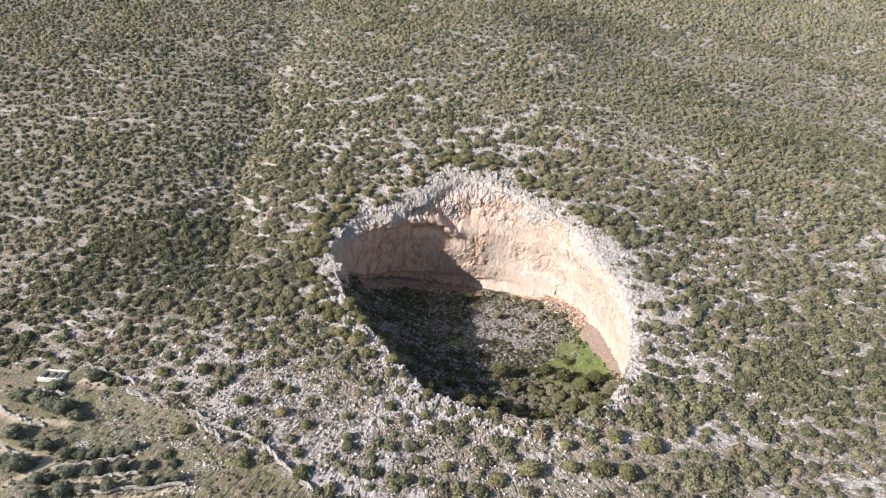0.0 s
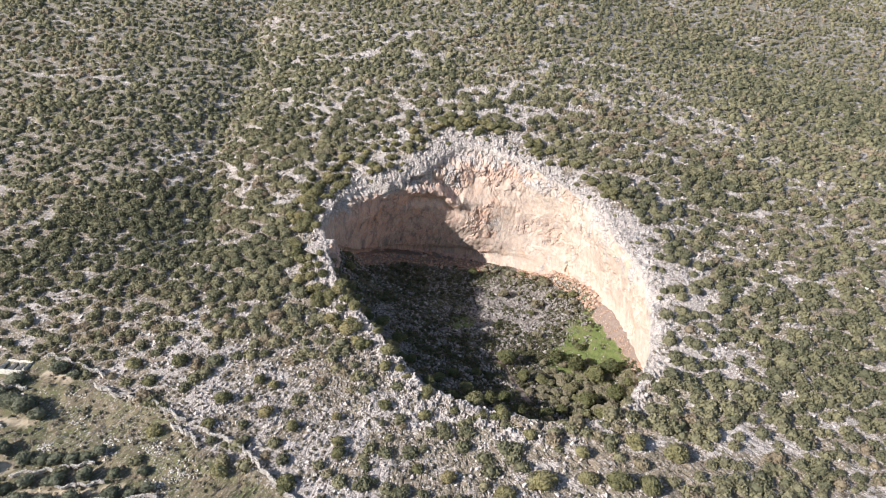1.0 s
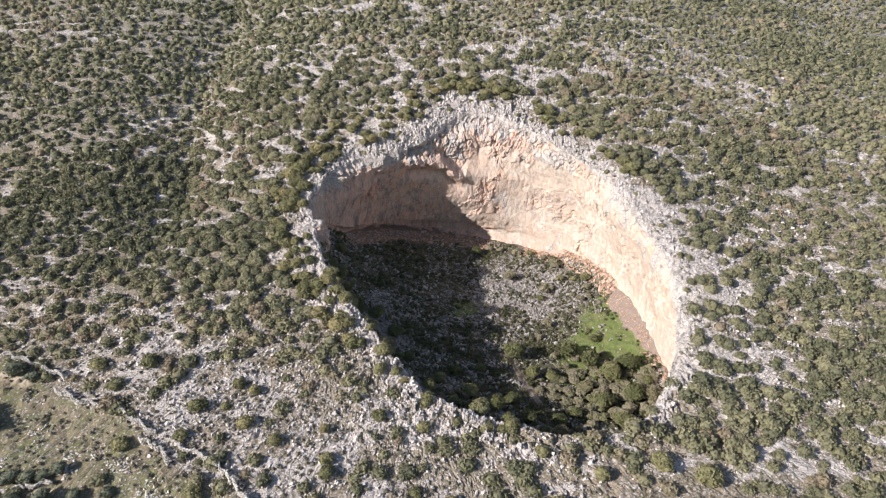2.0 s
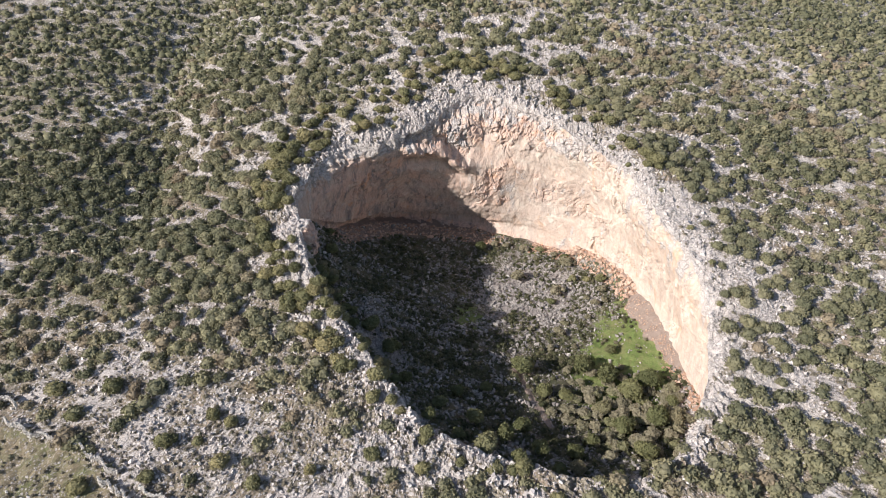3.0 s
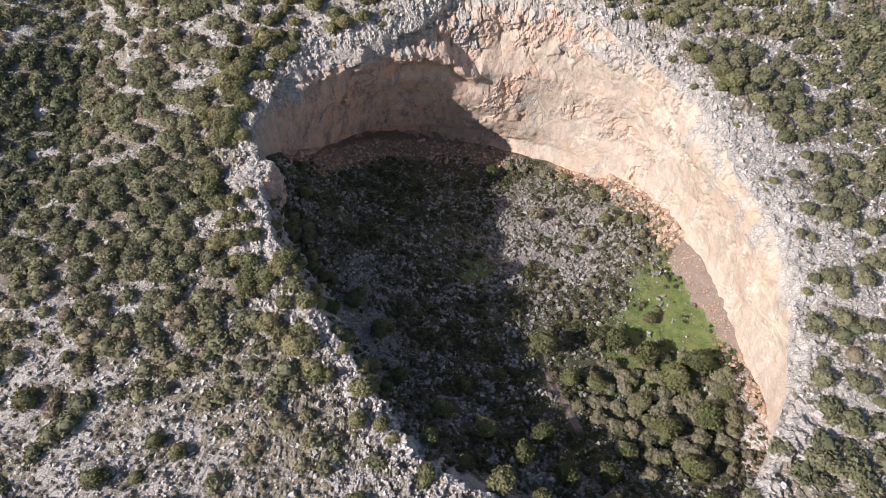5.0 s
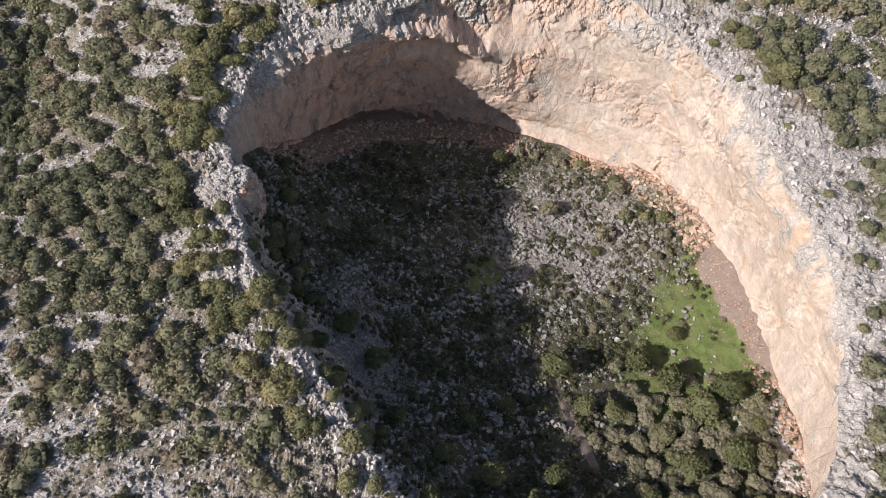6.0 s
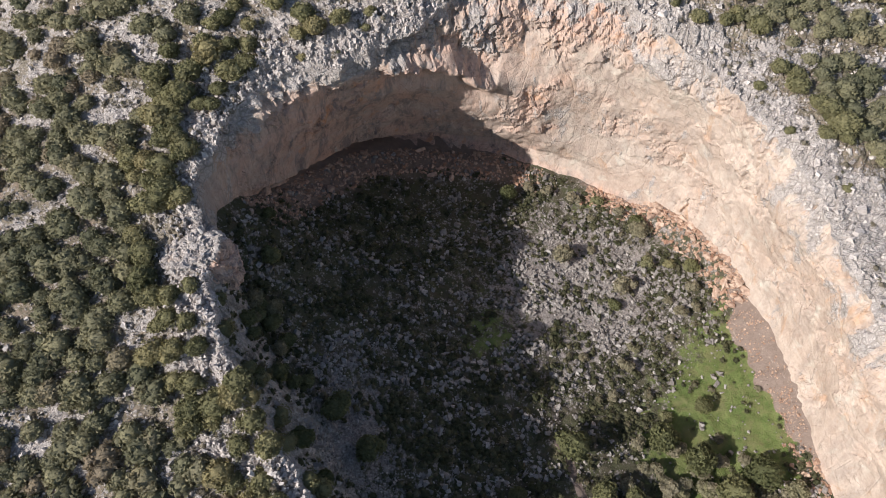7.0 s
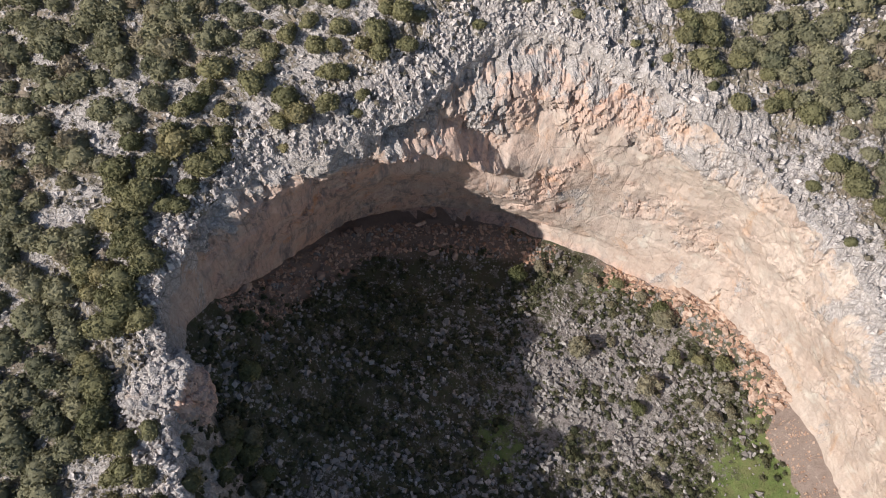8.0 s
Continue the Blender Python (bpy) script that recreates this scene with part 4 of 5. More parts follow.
def broken_slope():
    """Small sharp blocks that cover the open slope and the bare rock round the rim."""
    x, y = np.concatenate([rng.uniform(-118, 60, 7000), rng.uniform(-130, 145, 56000)]), np.concatenate([rng.uniform(160, 243, 7000), rng.uniform(190, 372, 56000)])
    d = outside(x, y)
    keep = (d > 0.3) & (rng.uniform(0, 1, len(x)) > 0.985 * grove(x, y))
    keep &= (np.arange(len(x)) < 7000) | ((d < 60) & (rng.uniform(0, 1, len(x)) < 0.25 + 0.7 * rockiness(x, y, d)))
    x, y, d = x[keep], y[keep], d[keep]
    size = (0.14 + 0.55 * rng.uniform(0, 1, len(x)) ** 3) * (1 - 0.45 * (1 - step(12, 24, d)) * (x > 40))
    tall = 1 + 0 * x
    a = rng.uniform(-0.6, 4.5, 19000)                                     # blades of weathered rock standing along the rim
    b = 9.0 * rng.uniform(0, 1, 19000) ** 1.3 + 0.2
    ok = rng.uniform(0, 1, 19000) < 0.10 + 0.9 * step(1.2, 1.6, a) - 0.06 * b
    a, b = a[ok], b[ok]
    r = rim_radius(a) + b
    x, y = np.concatenate([x, CX + r * np.cos(a)]), np.concatenate([y, CY + r * np.sin(a)])
    size = np.concatenate([size, (0.12 + 0.4 * rng.uniform(0, 1, len(a)) ** 2.5) * (0.65 + 0.35 * step(1.0, 1.5, a))])
    tall = np.concatenate([tall, rng.uniform(1.0, 2.6, len(a))])
    v, f, t = scatter([chip(450 + k) for k in range(10)], x, y, ground_height(x, y) + 0.35 * size, size, 0 * x, rng, 0.45, tall)
    tagged(new("rubble", mesh_of("rubble", v, f, M_ROCK, False)), "small sharp limestone blocks covering the slope", "rubble", kind="stuff")


broken_slope()


def boulders(name, label, group, material, x, y, z, size, seed):
    meshes = [mesh_of(name, *stone(seed + k), material, False) for k in range(6)]
    for k in range(len(x)):
        ob = tagged(new(name, meshes[k % 6]), label, "boulder", group)
        r2 = random.Random(seed + k)
        ob.matrix_basis = pose(float(x[k]), float(y[k]), float(z[k]), r2.uniform(-25, 25), r2.uniform(-25, 25), r2.uniform(0, 360)) @ Matrix.Scale(float(size[k]), 4)


def rim_boulders():
    a = rng.uniform(-1.2, 2.4, 50)
    r = rim_radius(a) + rng.uniform(0.4, 9, 50)
    x, y = CX + r * np.cos(a), CY + r * np.sin(a)
    size = rng.uniform(0.4, 0.95, 50)
    boulders("boulder", "angular pale grey limestone block on the rim", "blocks along the rim", M_BOULDER, x, y, ground_height(x, y) + 0.1 * size, size, 500)


rim_boulders()

# ---- on the sinkhole's floor ----


def floor_things():
    n = 17000
    a, q = rng.uniform(-math.pi, math.pi, n), np.sqrt(rng.uniform(0, 1, n))
    west = (a > 2.85) | (a < -1.75)
    r = np.where(west, rim_radius(a), foot_radius(a)) * q * 0.985
    x, y = CX + r * np.cos(a), CY + r * np.sin(a)
    z = inner_height(x, y)
    meadow, scree, rock, gap, earth = floor_marks(x, y)
    pick = rng.uniform(0, 1, n)
    stony = np.clip(bell(x, 33, 19) * bell(y, 290, 22) * 1.15 + 1.0 * bell(x, -21, 8) * bell(y, 246, 13), 0, 1)
    low = pick < 0.68 * (1 - 0.25 * stony) * (1 - 0.92 * meadow) * (1 - 0.97 * scree) * (1 - earth) * (1.3 - 0.65 * rock) * np.where(gap < 0, 0.7, 1) * (1 - np.clip(1.6 * bell(x + 0.5 * (y - 244), -20, 7) * bell(y, 243, 16) - 0.2, 0, 0.95)) * (0.65 + 1.3 * np.clip(fbm(x / 6, y / 6, 0 * x, 2, 171), -0.5, 0.6))
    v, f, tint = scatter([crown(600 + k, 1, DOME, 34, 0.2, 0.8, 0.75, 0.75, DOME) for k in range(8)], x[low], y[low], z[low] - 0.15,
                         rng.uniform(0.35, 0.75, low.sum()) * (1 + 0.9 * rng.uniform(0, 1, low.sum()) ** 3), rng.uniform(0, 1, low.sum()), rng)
    tagged(new("undergrowth", mesh_of("undergrowth", v, f, M_FLOORLEAF, True, {"tint": tint})), "green undergrowth on the sinkhole's floor, its leaves darkened for shade", "undergrowth", kind="stuff")
    m = 44000
    a3, q3 = rng.uniform(-math.pi, math.pi, m), np.sqrt(rng.uniform(0, 1, m))
    r3 = np.where((a3 > 2.85) | (a3 < -1.75), rim_radius(a3), foot_radius(a3)) * q3 * 0.985
    x3, y3 = CX + r3 * np.cos(a3), CY + r3 * np.sin(a3)
    stony3 = np.clip(bell(x3, 33, 19) * bell(y3, 290, 22) * 1.2 + 1.1 * bell(x3, -21, 8) * bell(y3, 246, 13), 0, 1)
    m3 = floor_marks(x3, y3)
    patch3 = np.clip(1.5 * bell(x3 + 0.5 * (y3 - 244), -20, 7) * bell(y3, 243, 16) - 0.2, 0, 1)      # bare scree below the western rim
    spine = np.maximum(bell(along(x3 + np.sin(y3 / 3), y3, 25.5, 309, 33.5, 290)[0], 0, 3.2), bell(along(x3 + np.sin(y3 / 3), y3, 33.5, 290, 36, 272)[0], 0, 2.6))
    clump = step(-0.02, 0.28, -fbm(x3 / 5, y3 / 5, 0 * x3, 3, 171) + 0.12 * stony3)
    ok = rng.uniform(0, 1, m) < ((0.16 + 0.1 * stony3) + (0.3 + 0.6 * stony3 + 0.4 * (m3[3] < 0)) * clump + 0.9 * spine + 0.8 * patch3) * (1 - 0.85 * m3[0]) * (1 - 0.7 * m3[4]) * (1 - 0.85 * m3[1])
    x3, y3 = x3[ok], y3[ok]
    size3 = 0.15 + (0.28 + 0.5 * clump[ok] * (1 - patch3[ok])) * rng.uniform(0, 1, len(x3)) ** 2.0
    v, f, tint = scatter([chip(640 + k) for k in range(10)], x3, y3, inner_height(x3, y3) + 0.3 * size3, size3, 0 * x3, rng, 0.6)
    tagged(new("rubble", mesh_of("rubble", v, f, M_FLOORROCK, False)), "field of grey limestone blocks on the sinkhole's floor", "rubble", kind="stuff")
    st2 = ~low & (rng.uniform(0, 1, n) < (0.03 + 0.5 * rock - 0.4 * meadow + 0.3 * (gap < 0)) * step(-0.1, 0.3, 0.1 - fbm(x / 5, y / 5, 0 * x, 3, 171)) * (1 - 0.8 * earth))
    size = np.minimum(0.2 * rng.pareto(2.4, st2.sum()) + 0.15, 0.8)
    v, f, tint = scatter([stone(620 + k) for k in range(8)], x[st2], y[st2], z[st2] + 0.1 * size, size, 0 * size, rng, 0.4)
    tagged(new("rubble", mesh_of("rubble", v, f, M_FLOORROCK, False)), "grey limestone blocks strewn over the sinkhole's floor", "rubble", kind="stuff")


floor_things()

# larger pale blocks on the floor: x, y, half-width
BLOCKS = [(24.0, 299.6, 1.2), (47.7, 293.7, 1.7), (46.7, 289.0, 1.0), (50.6, 285.9, 1.2), (34.3, 278.1, 1.0), (48.6, 275.8, 1.0), (38.9, 274.1, 0.8), (62.0, 275.7, 0.8),
          (63.2, 274.6, 0.6), (25.0, 277.8, 0.8), (13.1, 307.6, 0.9), (42.4, 270.9, 0.9), (52.4, 269.6, 0.8), (66.0, 268.0, 0.5), (60.5, 262.0, 0.5), (57.0, 266.0, 0.6)]


def floor_blocks():
    t = np.array(BLOCKS)
    x, y = np.concatenate([t[:, 0], rng.normal(32, 13, 42), rng.normal(-14, 12, 8)]), np.concatenate([t[:, 1], rng.normal(288, 14, 42), rng.normal(262, 16, 8)])
    size = np.concatenate([t[:, 2], 0.4 + 0.5 * rng.uniform(0, 1, 50) ** 2])
    ok = np.hypot(x - CX, y - CY) < foot_radius(np.arctan2(y - CY, x - CX)) - 3
    boulders("boulder", "pale grey limestone block among low plants", "blocks on the sinkhole's floor", M_FLOORBLOCK, x[ok], y[ok], floor_height(x[ok], y[ok]) + 0.25 * size[ok], size[ok], 660)


floor_blocks()


def fallen_rocks():
    a = np.concatenate([rng.uniform(0.36, 0.92, 80), rng.uniform(-0.66, -0.36, 4), rng.uniform(1.0, 1.4, 4), rng.uniform(1.75, 2.75, 22)])
    r = foot_radius(a) - rng.uniform(0.0, 1.0, len(a)) ** 1.5 * np.where(a > 1.5, 10.0, 5.5)
    x, y = CX + r * np.cos(a), CY + r * np.sin(a)
    size = 0.35 + np.where((a > 0.34) & (a < 0.9) | (a > 1.7), 1.9, 0.9) * rng.uniform(0, 1, len(a)) ** 1.4
    boulders("boulder", "fallen orange limestone block under the cliff", "fallen blocks at the cliff foot", M_FALLEN, x, y, floor_height(x, y) + 0.3 + talus(a, foot_radius(a) - r)[0], size, 700)
    a = np.concatenate([rng.uniform(-0.7, -0.2, 500), rng.uniform(0.36, 1.2, 1500), rng.uniform(1.4, 2.7, 2000)])
    r = foot_radius(a) - rng.uniform(0.0, 1.0, 4000) ** 1.3 * np.where(a > 1.3, 9.0, 6.0)
    x, y = CX + r * np.cos(a), CY + r * np.sin(a)
    size = 0.12 + 0.75 * rng.uniform(0, 1, 4000) ** 3
    lift = talus(a, foot_radius(a) - r)[0]
    v, f, t = scatter([chip(760 + k) for k in range(10)], x, y, floor_height(x, y) + lift, size, 0 * size, rng, 0.4)
    tagged(new("stone_chips", mesh_of("stone_chips", v, f, M_CHIPS, False)), "orange stone chips along the cliff foot", "rubble", kind="stuff")


def talus_debris():
    """Chips lying on the dusty slope."""
    a = rng.uniform(-0.3, 0.42, 1300)
    gap = rng.uniform(0, 1, 1300) * np.maximum(talus(a, 0 * a)[1], 0.1)
    r = foot_radius(a) - gap
    x, y = CX + r * np.cos(a), CY + r * np.sin(a)
    ok = fbm(x / 3.0, y / 1.6, 0 * x, 3, 177) > -0.05
    a, gap, x, y = a[ok], gap[ok], x[ok], y[ok]
    size = 0.07 + 0.3 * rng.uniform(0, 1, len(x)) ** 3
    v, f, t = scatter([chip(780 + k) for k in range(8)], x, y, floor_height(x, y) + talus(a, gap)[0] + 0.2 * size, size, 0 * size, rng, 0.5)
    tagged(new("stone_chips", mesh_of("stone_chips", v, f, M_CHIPS, False)), "small broken stone on the dusty slope under the wall", "rubble", kind="stuff")


fallen_rocks()
talus_debris()


def south_east_heap():
    """Broken pale rock heaped below the end of the wall, with red earth showing behind it."""
    n = 64
    t = rng.uniform(0, 1, n)
    x, y = 71.5 + 3.5 * t + rng.normal(0, 2.0, n), 239 - 17 * t + rng.normal(0, 1.6, n)
    ok = np.hypot(x - CX, y - CY) < foot_radius(np.arctan2(y - CY, x - CX)) - 0.8
    x, y = x[ok], y[ok]
    size = 0.45 + 1.1 * rng.uniform(0, 1, len(x)) ** 2
    boulders("boulder", "pale grey block heaped below the end of the wall", "blocks heaped at the south-east foot", M_BOULDER, x, y, floor_height(x, y) + 0.25 * size, size, 720)
    n = 1500
    t = rng.uniform(0, 1, n)
    x, y = 71.0 + 3.5 * t + rng.normal(0, 2.2, n), 240 - 19 * t + rng.normal(0, 1.8, n)
    size = 0.15 + 0.6 * rng.uniform(0, 1, n) ** 3
    v, f, k = scatter([chip(730 + k) for k in range(8)], x, y, floor_height(x, y) + 0.3 * size, size, 0 * size, rng, 0.5)
    tagged(new("rubble", mesh_of("rubble", v, f, M_ROCK, False)), "pale broken limestone below the end of the wall", "rubble", kind="stuff")
    n = 900
    t = rng.uniform(0, 1, n)
    x, y = 76.0 + 2.0 * t + rng.normal(0, 0.9, n), 241 - 20 * t + rng.normal(0, 1.8, n)
    ok = np.hypot(x - CX, y - CY) < foot_radius(np.arctan2(y - CY, x - CX)) + 0.3
    x, y = x[ok], y[ok]
    size = 0.15 + 0.5 * rng.uniform(0, 1, len(x)) ** 3
    v, f, t = scatter([chip(740 + k) for k in range(8)], x, y, floor_height(x, y) + 0.3 * size, size, 0 * size, rng, 0.5)
    tagged(new("stone_chips", mesh_of("stone_chips", v, f, M_CHIPS, False)), "reddish broken stone at the foot of the wall", "rubble", kind="stuff")


south_east_heap()


def outcrop():
    """The rounded knob of rock that juts from the western rim."""
    v, f = ico(6)
    p = v * np.array([8.0, 6.8, 9.0])
    off, cleft = facets(p[:, 0] / 2.6 + p[:, 1] / 3.1, (p[:, 2] + 0.4 * p[:, 1]) / 2.2, 151)
    off2, cleft2 = facets((p[:, 1] + 0.6 * p[:, 0]) / 1.0, (p[:, 2] - 0.5 * p[:, 0]) / 1.1, 153)
    off3, cleft3 = facets(p[:, 0] / 1.7, p[:, 1] / 1.9, 157)
    p = p + v * (1.3 * off + 0.45 * off2 - 0.4 * cleft - 0.2 * cleft2 + 0.5 * fbm(p[:, 0] / 3, p[:, 1] / 3, p[:, 2] / 3, 3, 155))[:, None]
    over = np.maximum(p[:, 2] - 5.2 - 0.25 * p[:, 0], 0)
    p[:, 2] = p[:, 2] - 0.8 * over + (0.7 * off3 - 0.3 * cleft3) * step(2.5, 5.0, p[:, 2])
    east = step(0.2, 0.55, v[:, 0] - 0.5 * v[:, 2])
    me = mesh_of("rock_knob", p, f, M_CLIFF, False, {"grey": 1.0 - 0.95 * east, "red": 0.95 * east, "stain": 0.8 + 0 * east})
    ob = tagged(new("rock_knob", me), "rounded knob of grey and reddish limestone on the rim", "rock")
    ob.matrix_basis = pose(-50.0, 270.0, 53.2, 0, 0, -15)
    n = 14
    x, y = rng.uniform(-56, -43, n), rng.uniform(262, 277, n)
    size = rng.uniform(0.25, 0.75, n)
    boulders("boulder", "pale broken block on the rocky knob", "blocks on the knob", M_BOULDER, x, y, 57.0 + 0.12 * (-49 - x) + 0 * x - 0.012 * ((x + 49) ** 2 + (y - 270) ** 2), size, 680)


outcrop()


CREVICE_SHRUBS = [(54, 294.5, 1.7), (57.5, 297.5, 1.6), (70, 277, 1.3), (76, 263, 1.4), (79, 250, 1.3), (30, 323, 1.2), (20, 328, 1.5), (43, 315, 1.4), (-20, 313, 1.4),
                  (-33, 308, 1.5), (2, 327, 1.6), (-43, 305, 1.6), (11, 331, 1.3), (61, 287, 1.2), (36, 321, 1.3), (78, 238, 1.4)]


CREST = [(-47.5 + 31.0 * k / 15 + (0.9 if k % 3 else -1.2), 262.5 - 43.0 * k / 15 + (0.8 if k % 2 else -0.8), 2.0 + 0.5 * (k % 4) / 3) for k in range(16)]


def crevice_shrubs():
    t = np.array(CREVICE_SHRUBS + CREST)
    models = [shrub_model(870 + k, "shrub", "small green shrub growing from a crack in the rim", "shrub", "shrubs in the cracks of the rim", M_LEAF_ONE, 6, 380) for k in range(3)]
    copies(models, t[:, 0], t[:, 1], np.where(outside(t[:, 0], t[:, 1]) > 0, ground_height(t[:, 0], t[:, 1]), inner_height(t[:, 0], t[:, 1])), t[:, 2], 41)


crevice_shrubs()

# x, y, half-width
FLOOR_TREES = [(14.4, 317.0, 2.8), (24.3, 248.6, 4.2), (31.1, 239.5, 3.0), (37.1, 239.1, 2.7), (45.4, 251.3, 3.8), (51.6, 246.5, 4.2), (55.7, 258.6, 2.3),
               (57.7, 239.4, 4.8), (63.0, 228.4, 4.6), (47.9, 233.2, 3.5), (47.1, 306.0, 2.6), (41.5, 219.2, 2.5), (54.5, 215.5, 2.8), (39.0, 284.1, 1.9),
               (58.3, 292.3, 2.3), (-24.2, 249.9, 3.6), (-17.0, 242.9, 3.4), (68.5, 228.5, 3.2), (69.5, 235.6, 2.6), (64.1, 243.2, 4.2), (52.5, 224.7, 3.5)]
LIP_TREES = [(10.0, 203.1, 3.6), (18.1, 200.7, 2.8), (15.7, 213.8, 3.1), (25.0, 210.4, 2.8), (28.8, 200.7, 2.4), (56.0, 213.6, 3.2), (57.2, 206.2, 2.6),
             (-5.2, 212.6, 2.2), (2.8, 208.3, 2.0), (34, 204, 2.6), (45, 203, 2.4), (8, 220, 3.0), (-2, 224, 2.6), (22, 222, 3.0), (35, 212, 2.8), (-12, 230, 2.6),
             (-38, 268, 2.4), (-40, 279, 2.6), (-35, 262, 2.2), (-42, 290, 2.0), (-30, 254, 2.0), (12, 238, 2.4), (3, 233, 2.6)]


GREY_SHRUBS = [(47, 240, 2.2), (50, 236, 2.6), (54, 233, 2.4), (58, 233, 2.8), (60, 237, 2.4), (62, 234, 2.2), (66, 232, 2.4), (55, 228, 2.6), (49, 228, 2.3),
               (44, 226, 2.2), (60, 223, 2.6), (65, 222, 2.2), (57, 219, 2.4), (50, 218, 2.2), (43, 245, 1.8), (40, 251, 2.0), (47, 257, 1.6), (36, 262, 1.6),
               (30, 271, 1.5), (42, 273, 1.6), (52, 285, 1.5), (35, 300, 1.5), (47.5, 304.5, 3.0), (27.7, 297.6, 2.8), (41.9, 288.8, 3.0), (48.5, 295.0, 1.9), (31.7, 315.3, 2.4), (38, 314, 2.0), (43.5, 310.5, 1.7), (25, 318, 1.8), (20, 319.5, 2.0), (36, 309, 1.4), (58.0, 287.2, 2.0), (54.6, 281.5, 2.0),
               (39.5, 268.7, 2.2), (58.2, 282.4, 1.6), (51.1, 275.2, 1.5), (60, 241, 2.0), (53, 241, 2.2), (67, 239, 1.8), (38, 233, 2.0), (40, 227, 2.2), (62, 247, 1.6), (57, 247, 2.0), (49, 250, 1.8), (66, 246, 1.5), (58, 252, 1.3), (70, 241, 1.8), (45, 238, 2.0), (51, 231, 2.2),
               (56, 237, 1.9), (47, 222, 2.2), (61, 229, 2.4), (54, 219, 2.0), (68, 225, 2.0), (41, 238, 1.6), (36, 229, 2.0), (32, 232, 1.7), (44, 262, 1.2), (68, 262, 0.9)]


def floor_trees():
    more = np.stack([rng.uniform(36, 74, 70), rng.uniform(211, 250, 70), rng.uniform(1.3, 2.4, 70)], -1)
    more = more[(np.hypot(more[:, 0] - CX, more[:, 1] - CY) < foot_radius(np.arctan2(more[:, 1] - CY, more[:, 0] - CX)) - 5) & (bell(more[:, 0], 62, 9) * bell(more[:, 1], 254, 13) < 0.35)]
    t = np.concatenate([np.array(GREY_SHRUBS), more])
    models = [shrub_model(840 + k, "shrub", "half-bare grey-green shrub on the sinkhole's floor", "shrub", "half-bare shrubs on the floor", M_GREYTREE, 11, 900, 0.9, 0.85, 0.45, 0.085, None) for k in range(5)]
    copies(models, t[:, 0], t[:, 1], inner_height(t[:, 0], t[:, 1]), t[:, 2], 39)
    a = np.concatenate([rng.uniform(2.95, 3.5, 20), rng.uniform(3.5, 4.1, 16)])
    r = foot_radius(a) + rng.uniform(-0.35, 0.75, 36) * np.maximum(rim_radius(a) - foot_radius(a), 4.0)
    slope = np.stack([CX + r * np.cos(a), CY + r * np.sin(a), rng.uniform(1.4, 2.6, 36)], -1)
    slope = slope[bell(slope[:, 0] + 0.5 * (slope[:, 1] - 244), -20, 8) * bell(slope[:, 1], 243, 17) < 0.3]
    t = np.concatenate([np.array(FLOOR_TREES + LIP_TREES), slope])
    models = [shrub_model(800 + k, "tree", "small dark green tree on the sinkhole's floor", "tree", "trees on the sinkhole's floor", M_FLOORTREE, 9, 1300, 0.9, 1.0, 0.6, 0.085) for k in range(6)]
    copies(models, t[:, 0], t[:, 1], inner_height(t[:, 0], t[:, 1]), t[:, 2] * 0.95, 33)


floor_trees()


# ---- olive grove ----
OLIVES = [(-155.2, 208.8, 4.3), (-148.0, 207.9, 3.8), (-142.2, 204.1, 4.4), (-136.3, 202.3, 4.8), (-130.6, 199.4, 3.6), (-144.5, 213.2, 3.8), (-131.3, 216.9, 3.7),
          (-125.6, 215.2, 2.7), (-147.7, 191.2, 4.1), (-141.0, 188.1, 2.8), (-134.7, 187.2, 3.5), (-126.5, 184.6, 3.4), (-120.5, 183.8, 2.9), (-117.0, 184.6, 2.9),
          (-112.2, 184.4, 2.9), (-107.5, 184.6, 2.6), (-103.8, 185.7, 2.6), (-139.6, 179.2, 4.6), (-145.2, 181.6, 2.8), (-136.3, 179.8, 3.0), (-121.4, 176.5, 3.3),
          (-113.2, 176.7, 3.7), (-104.5, 177.8, 3.0), (-96.5, 178.6, 2.3), (-88.4, 179.2, 2.5), (-130.0, 173.8, 3.1), (-127.1, 174.8, 2.2), (-119.5, 169.4, 3.9),
          (-112.5, 169.7, 3.2), (-104.7, 170.1, 3.4), (-94.4, 171.3, 3.1), (-88.7, 171.8, 2.5), (-127.6, 167.9, 3.1), (-84.7, 172.8, 2.5)]


def olives():
    t = np.array(OLIVES)
    models = [shrub_model(900 + k, "olive_tree", "grey-green olive tree on a terrace", "olive tree", "olive trees in the grove", M_OLIVE, 10, 620, 0.8, 0.8, 0.5) for k in range(3)]
    copies(models, t[:, 0], t[:, 1], ground_height(t[:, 0], t[:, 1]), t[:, 2] * 0.92, 35)


olives()


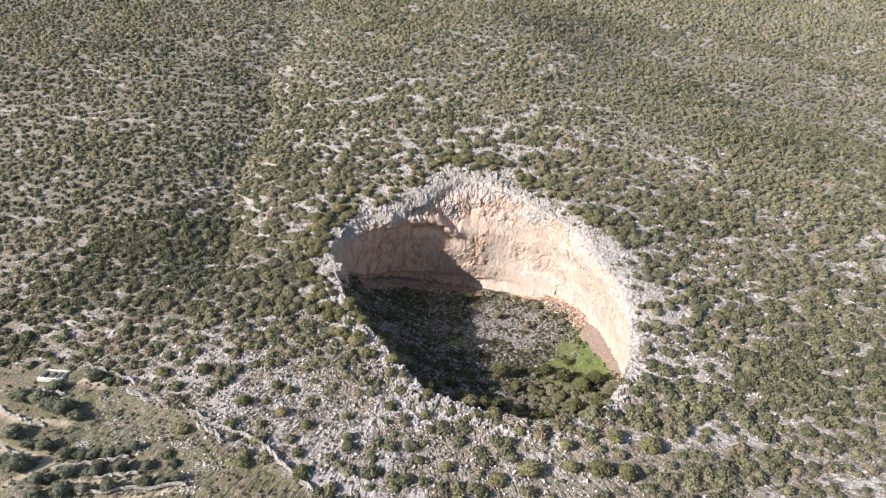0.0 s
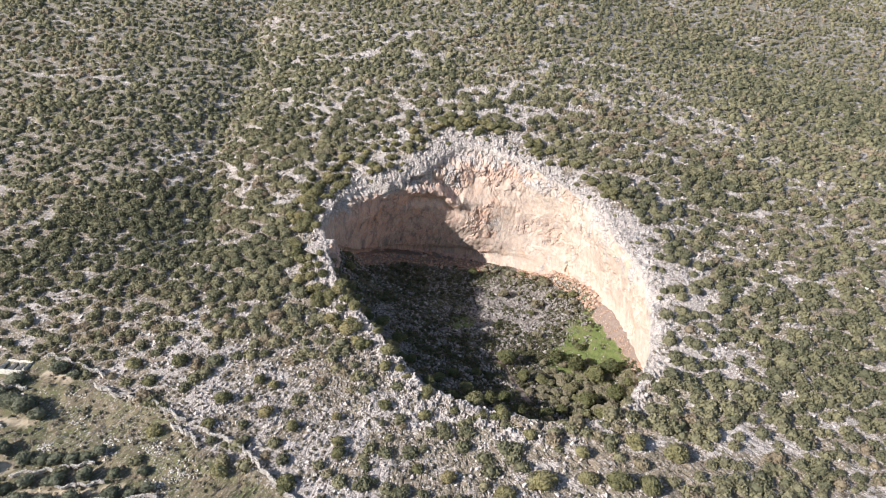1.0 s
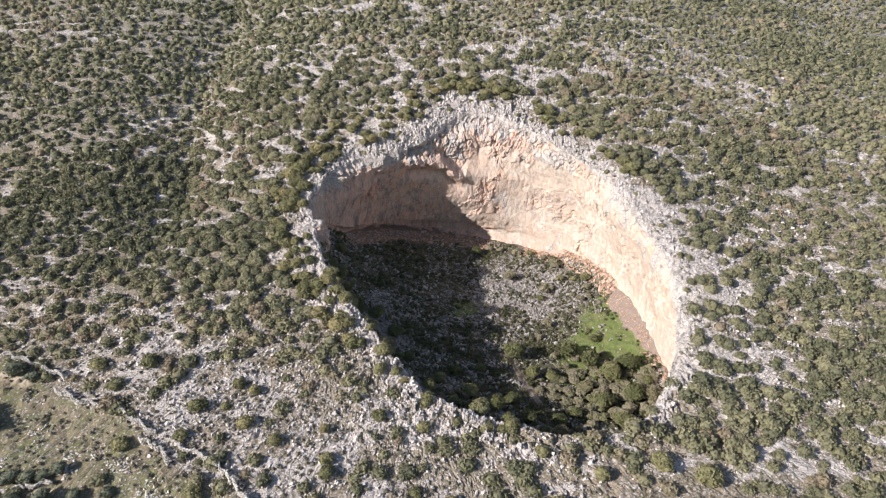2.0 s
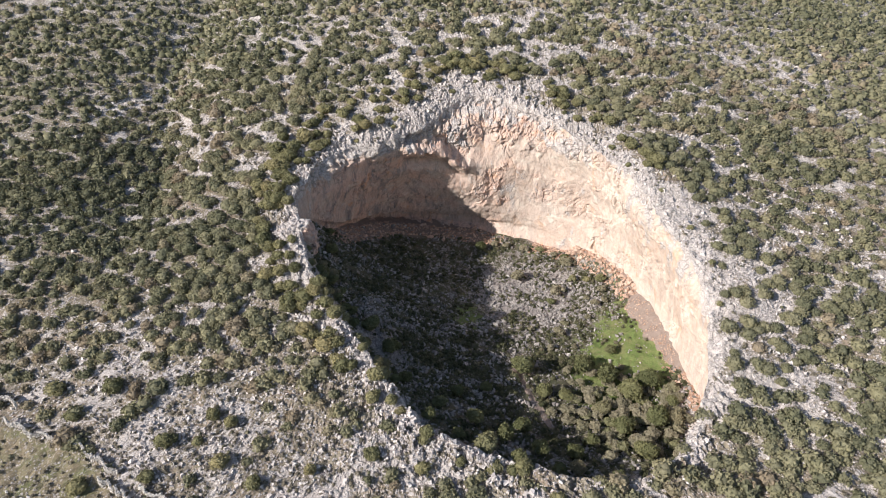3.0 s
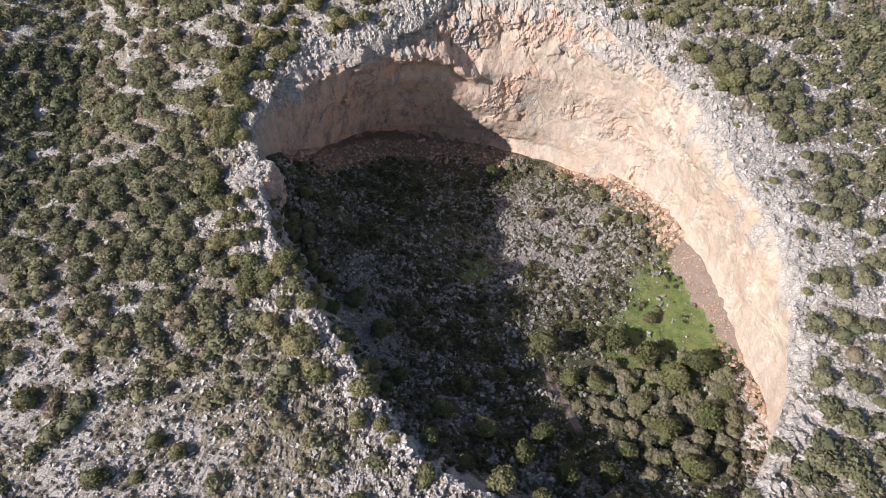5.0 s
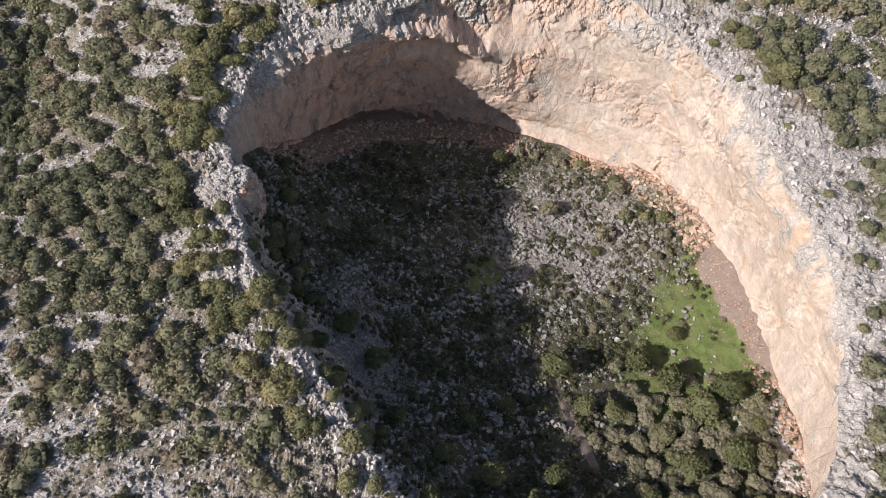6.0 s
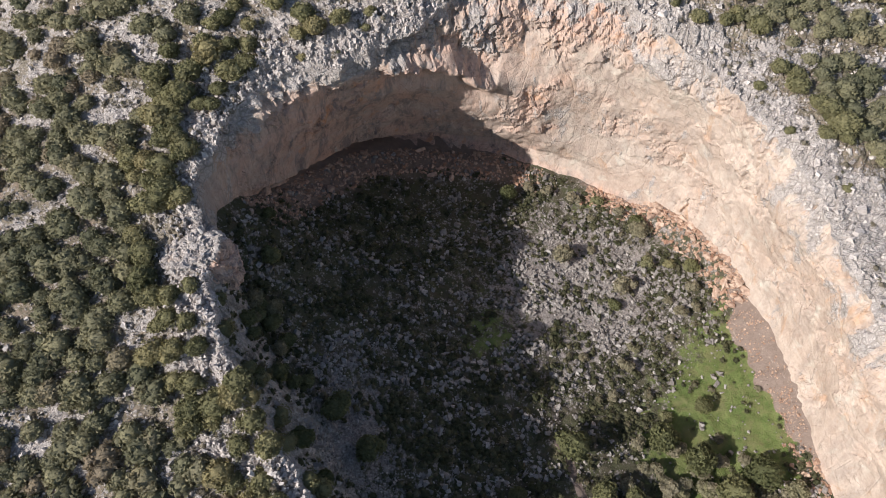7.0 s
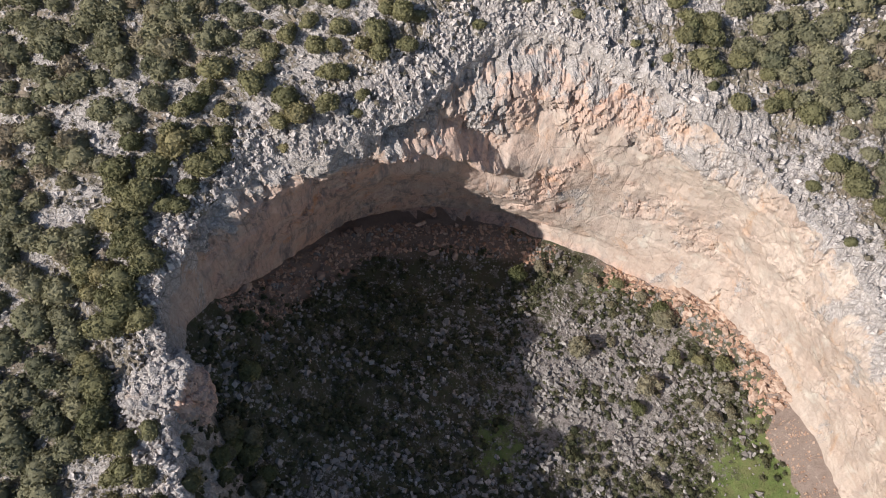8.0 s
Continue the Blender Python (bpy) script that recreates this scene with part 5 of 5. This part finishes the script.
# ---- dry stone walls and the hut ----
def stone_wall(line, height, width, seed, label):
    """A low dry stone wall of loose blocks along a broken line."""
    r2 = np.random.default_rng(seed)
    xs, ys, zs, size = [], [], [], []
    for (x0, y0), (x1, y1) in zip(line, line[1:]):
        n = int(math.hypot(x1 - x0, y1 - y0) / 0.2)
        for row in range(4):
            t = (np.arange(n) + r2.uniform(-0.4, 0.4, n)) / n
            side = r2.uniform(-0.5, 0.5, n) * width
            x, y = x0 + t * (x1 - x0), y0 + t * (y1 - y0) + side + 0.5 * np.sin(x0 + t * 9)
            xs.append(x)
            ys.append(y)
            zs.append(np.maximum(ground_height(x, y), hill(x, y) + terraces(x, y) + 0.1) + 0.3 + row * height / 4)
            size.append(r2.uniform(0.24, 0.4, n))
    v, f, t = scatter([chip(1000 + k) for k in range(10)], np.concatenate(xs), np.concatenate(ys), np.concatenate(zs), np.concatenate(size), 0 * np.concatenate(xs), r2, 0.3)
    tagged(new("stone_wall", mesh_of("stone_wall", v, f, M_WALLSTONE, False)), label, "stone wall", "dry stone walls by the grove")


WALLS = (((-116.8, 210.5), (-107.8, 206.6), (-96.7, 204.4), (-89.1, 200.1), (-81.1, 195.3)), ((-85.5, 194.4), (-80.3, 191.6), (-76.8, 189.6), (-74.3, 185.9)),
         ((-74.4, 191.5), (-65.9, 188.2), (-60.5, 185.0), (-56.0, 180.8), (-49.5, 174.0), (-39.7, 165.8)), ((-138.8, 223.8), (-131.0, 221.2), (-123.7, 218.3), (-115.3, 214.8)),
         ((-155.6, 213.9), (-146.9, 211.8), (-139.2, 210.2)), ((-127.5, 179.3), (-117.9, 180.5), (-110.9, 181.6), (-103.9, 182.8)),
         ((-112.0, 174.4), (-105.8, 174.8), (-98, 175.6)), ((-113.5, 168.1), (-99.8, 169.3), (-80.7, 170.5)), ((-162, 205.6), (-148.9, 199.0), (-139, 196)),
         ((-152, 189), (-144.1, 185.6), (-136.5, 182.5)))
for k, line in enumerate(WALLS):
    stone_wall(line, 1.4 if k < 5 else 0.8, 0.5, 50 + k, "low pale dry stone wall across the slope")


def outcrops():
    """Pale rock patches breaking through the terraces."""
    xs, ys = [], []
    for x0, y0, n, w in ((-122.2, 189.2, 60, 2.0), (-102.9, 190.5, 50, 1.5), (-101.9, 185.8, 50, 1.3), (-87.6, 187.3, 90, 2.2), (-76.2, 178.9, 90, 2.6), (-83.2, 175.2, 60, 1.8),
                         (-123.4, 208.8, 40, 2.0), (-116.9, 199.2, 40, 1.8), (-79.4, 169.5, 90, 2.6), (-96, 191, 30, 2.5)):
        xs.append(x0 + rng.normal(0, w, n))
        ys.append(y0 + rng.normal(0, w * 0.6, n))
    x, y = np.concatenate(xs), np.concatenate(ys)
    v, f, t = scatter([stone(1100 + k) for k in range(6)], x, y, ground_height(x, y), rng.uniform(0.25, 0.7, len(x)), 0 * x, rng, 0.3)
    tagged(new("rock_outcrop", mesh_of("rock_outcrop", v, f, M_WALLSTONE, False)), "pale limestone outcrops among the terraces", "rubble", kind="stuff")


outcrops()


def hut():
    """A small roofless stone hut."""
    x0, y0 = -148.8, 220.0
    root = tagged(new("stone_hut"), "small roofless hut with pale rubble walls", "hut")
    base = float(ground_height(np.array([x0]), np.array([y0]))[0])
    root.matrix_basis = pose(x0, y0, base, 0, 0, -8)
    r2 = random.Random(5)
    for cx, cy, w, d, h in ((0, 2.8, 9.4, 0.9, 1.9), (0, -2.8, 9.4, 0.9, 1.5), (-4.3, 0, 0.8, 4.7, 1.7), (4.3, 0.4, 0.8, 3.9, 1.7), (-0.9, 0.1, 0.8, 4.7, 1.5), (1.9, 0.2, 0.8, 4.5, 1.5)):
        bm = bmesh.new()
        bmesh.ops.create_grid(bm, x_segments=12, y_segments=12, size=0.5)
        bmesh.ops.scale(bm, vec=(w, d, 1), verts=bm.verts)
        up = bmesh.ops.extrude_face_region(bm, geom=bm.faces[:])
        for v in [e for e in up["geom"] if isinstance(e, bmesh.types.BMVert)]:
            v.co.z += h + r2.uniform(-0.18, 0.12)
        bmesh.ops.translate(bm, vec=(cx, cy, -0.6), verts=bm.verts)
        bmesh.ops.recalc_face_normals(bm, faces=bm.faces)
        me = bpy.data.meshes.new("wall")
        bm.to_mesh(me)
        bm.free()
        me.materials.append(M_PLASTER)
        part("wall", me, root)


hut()
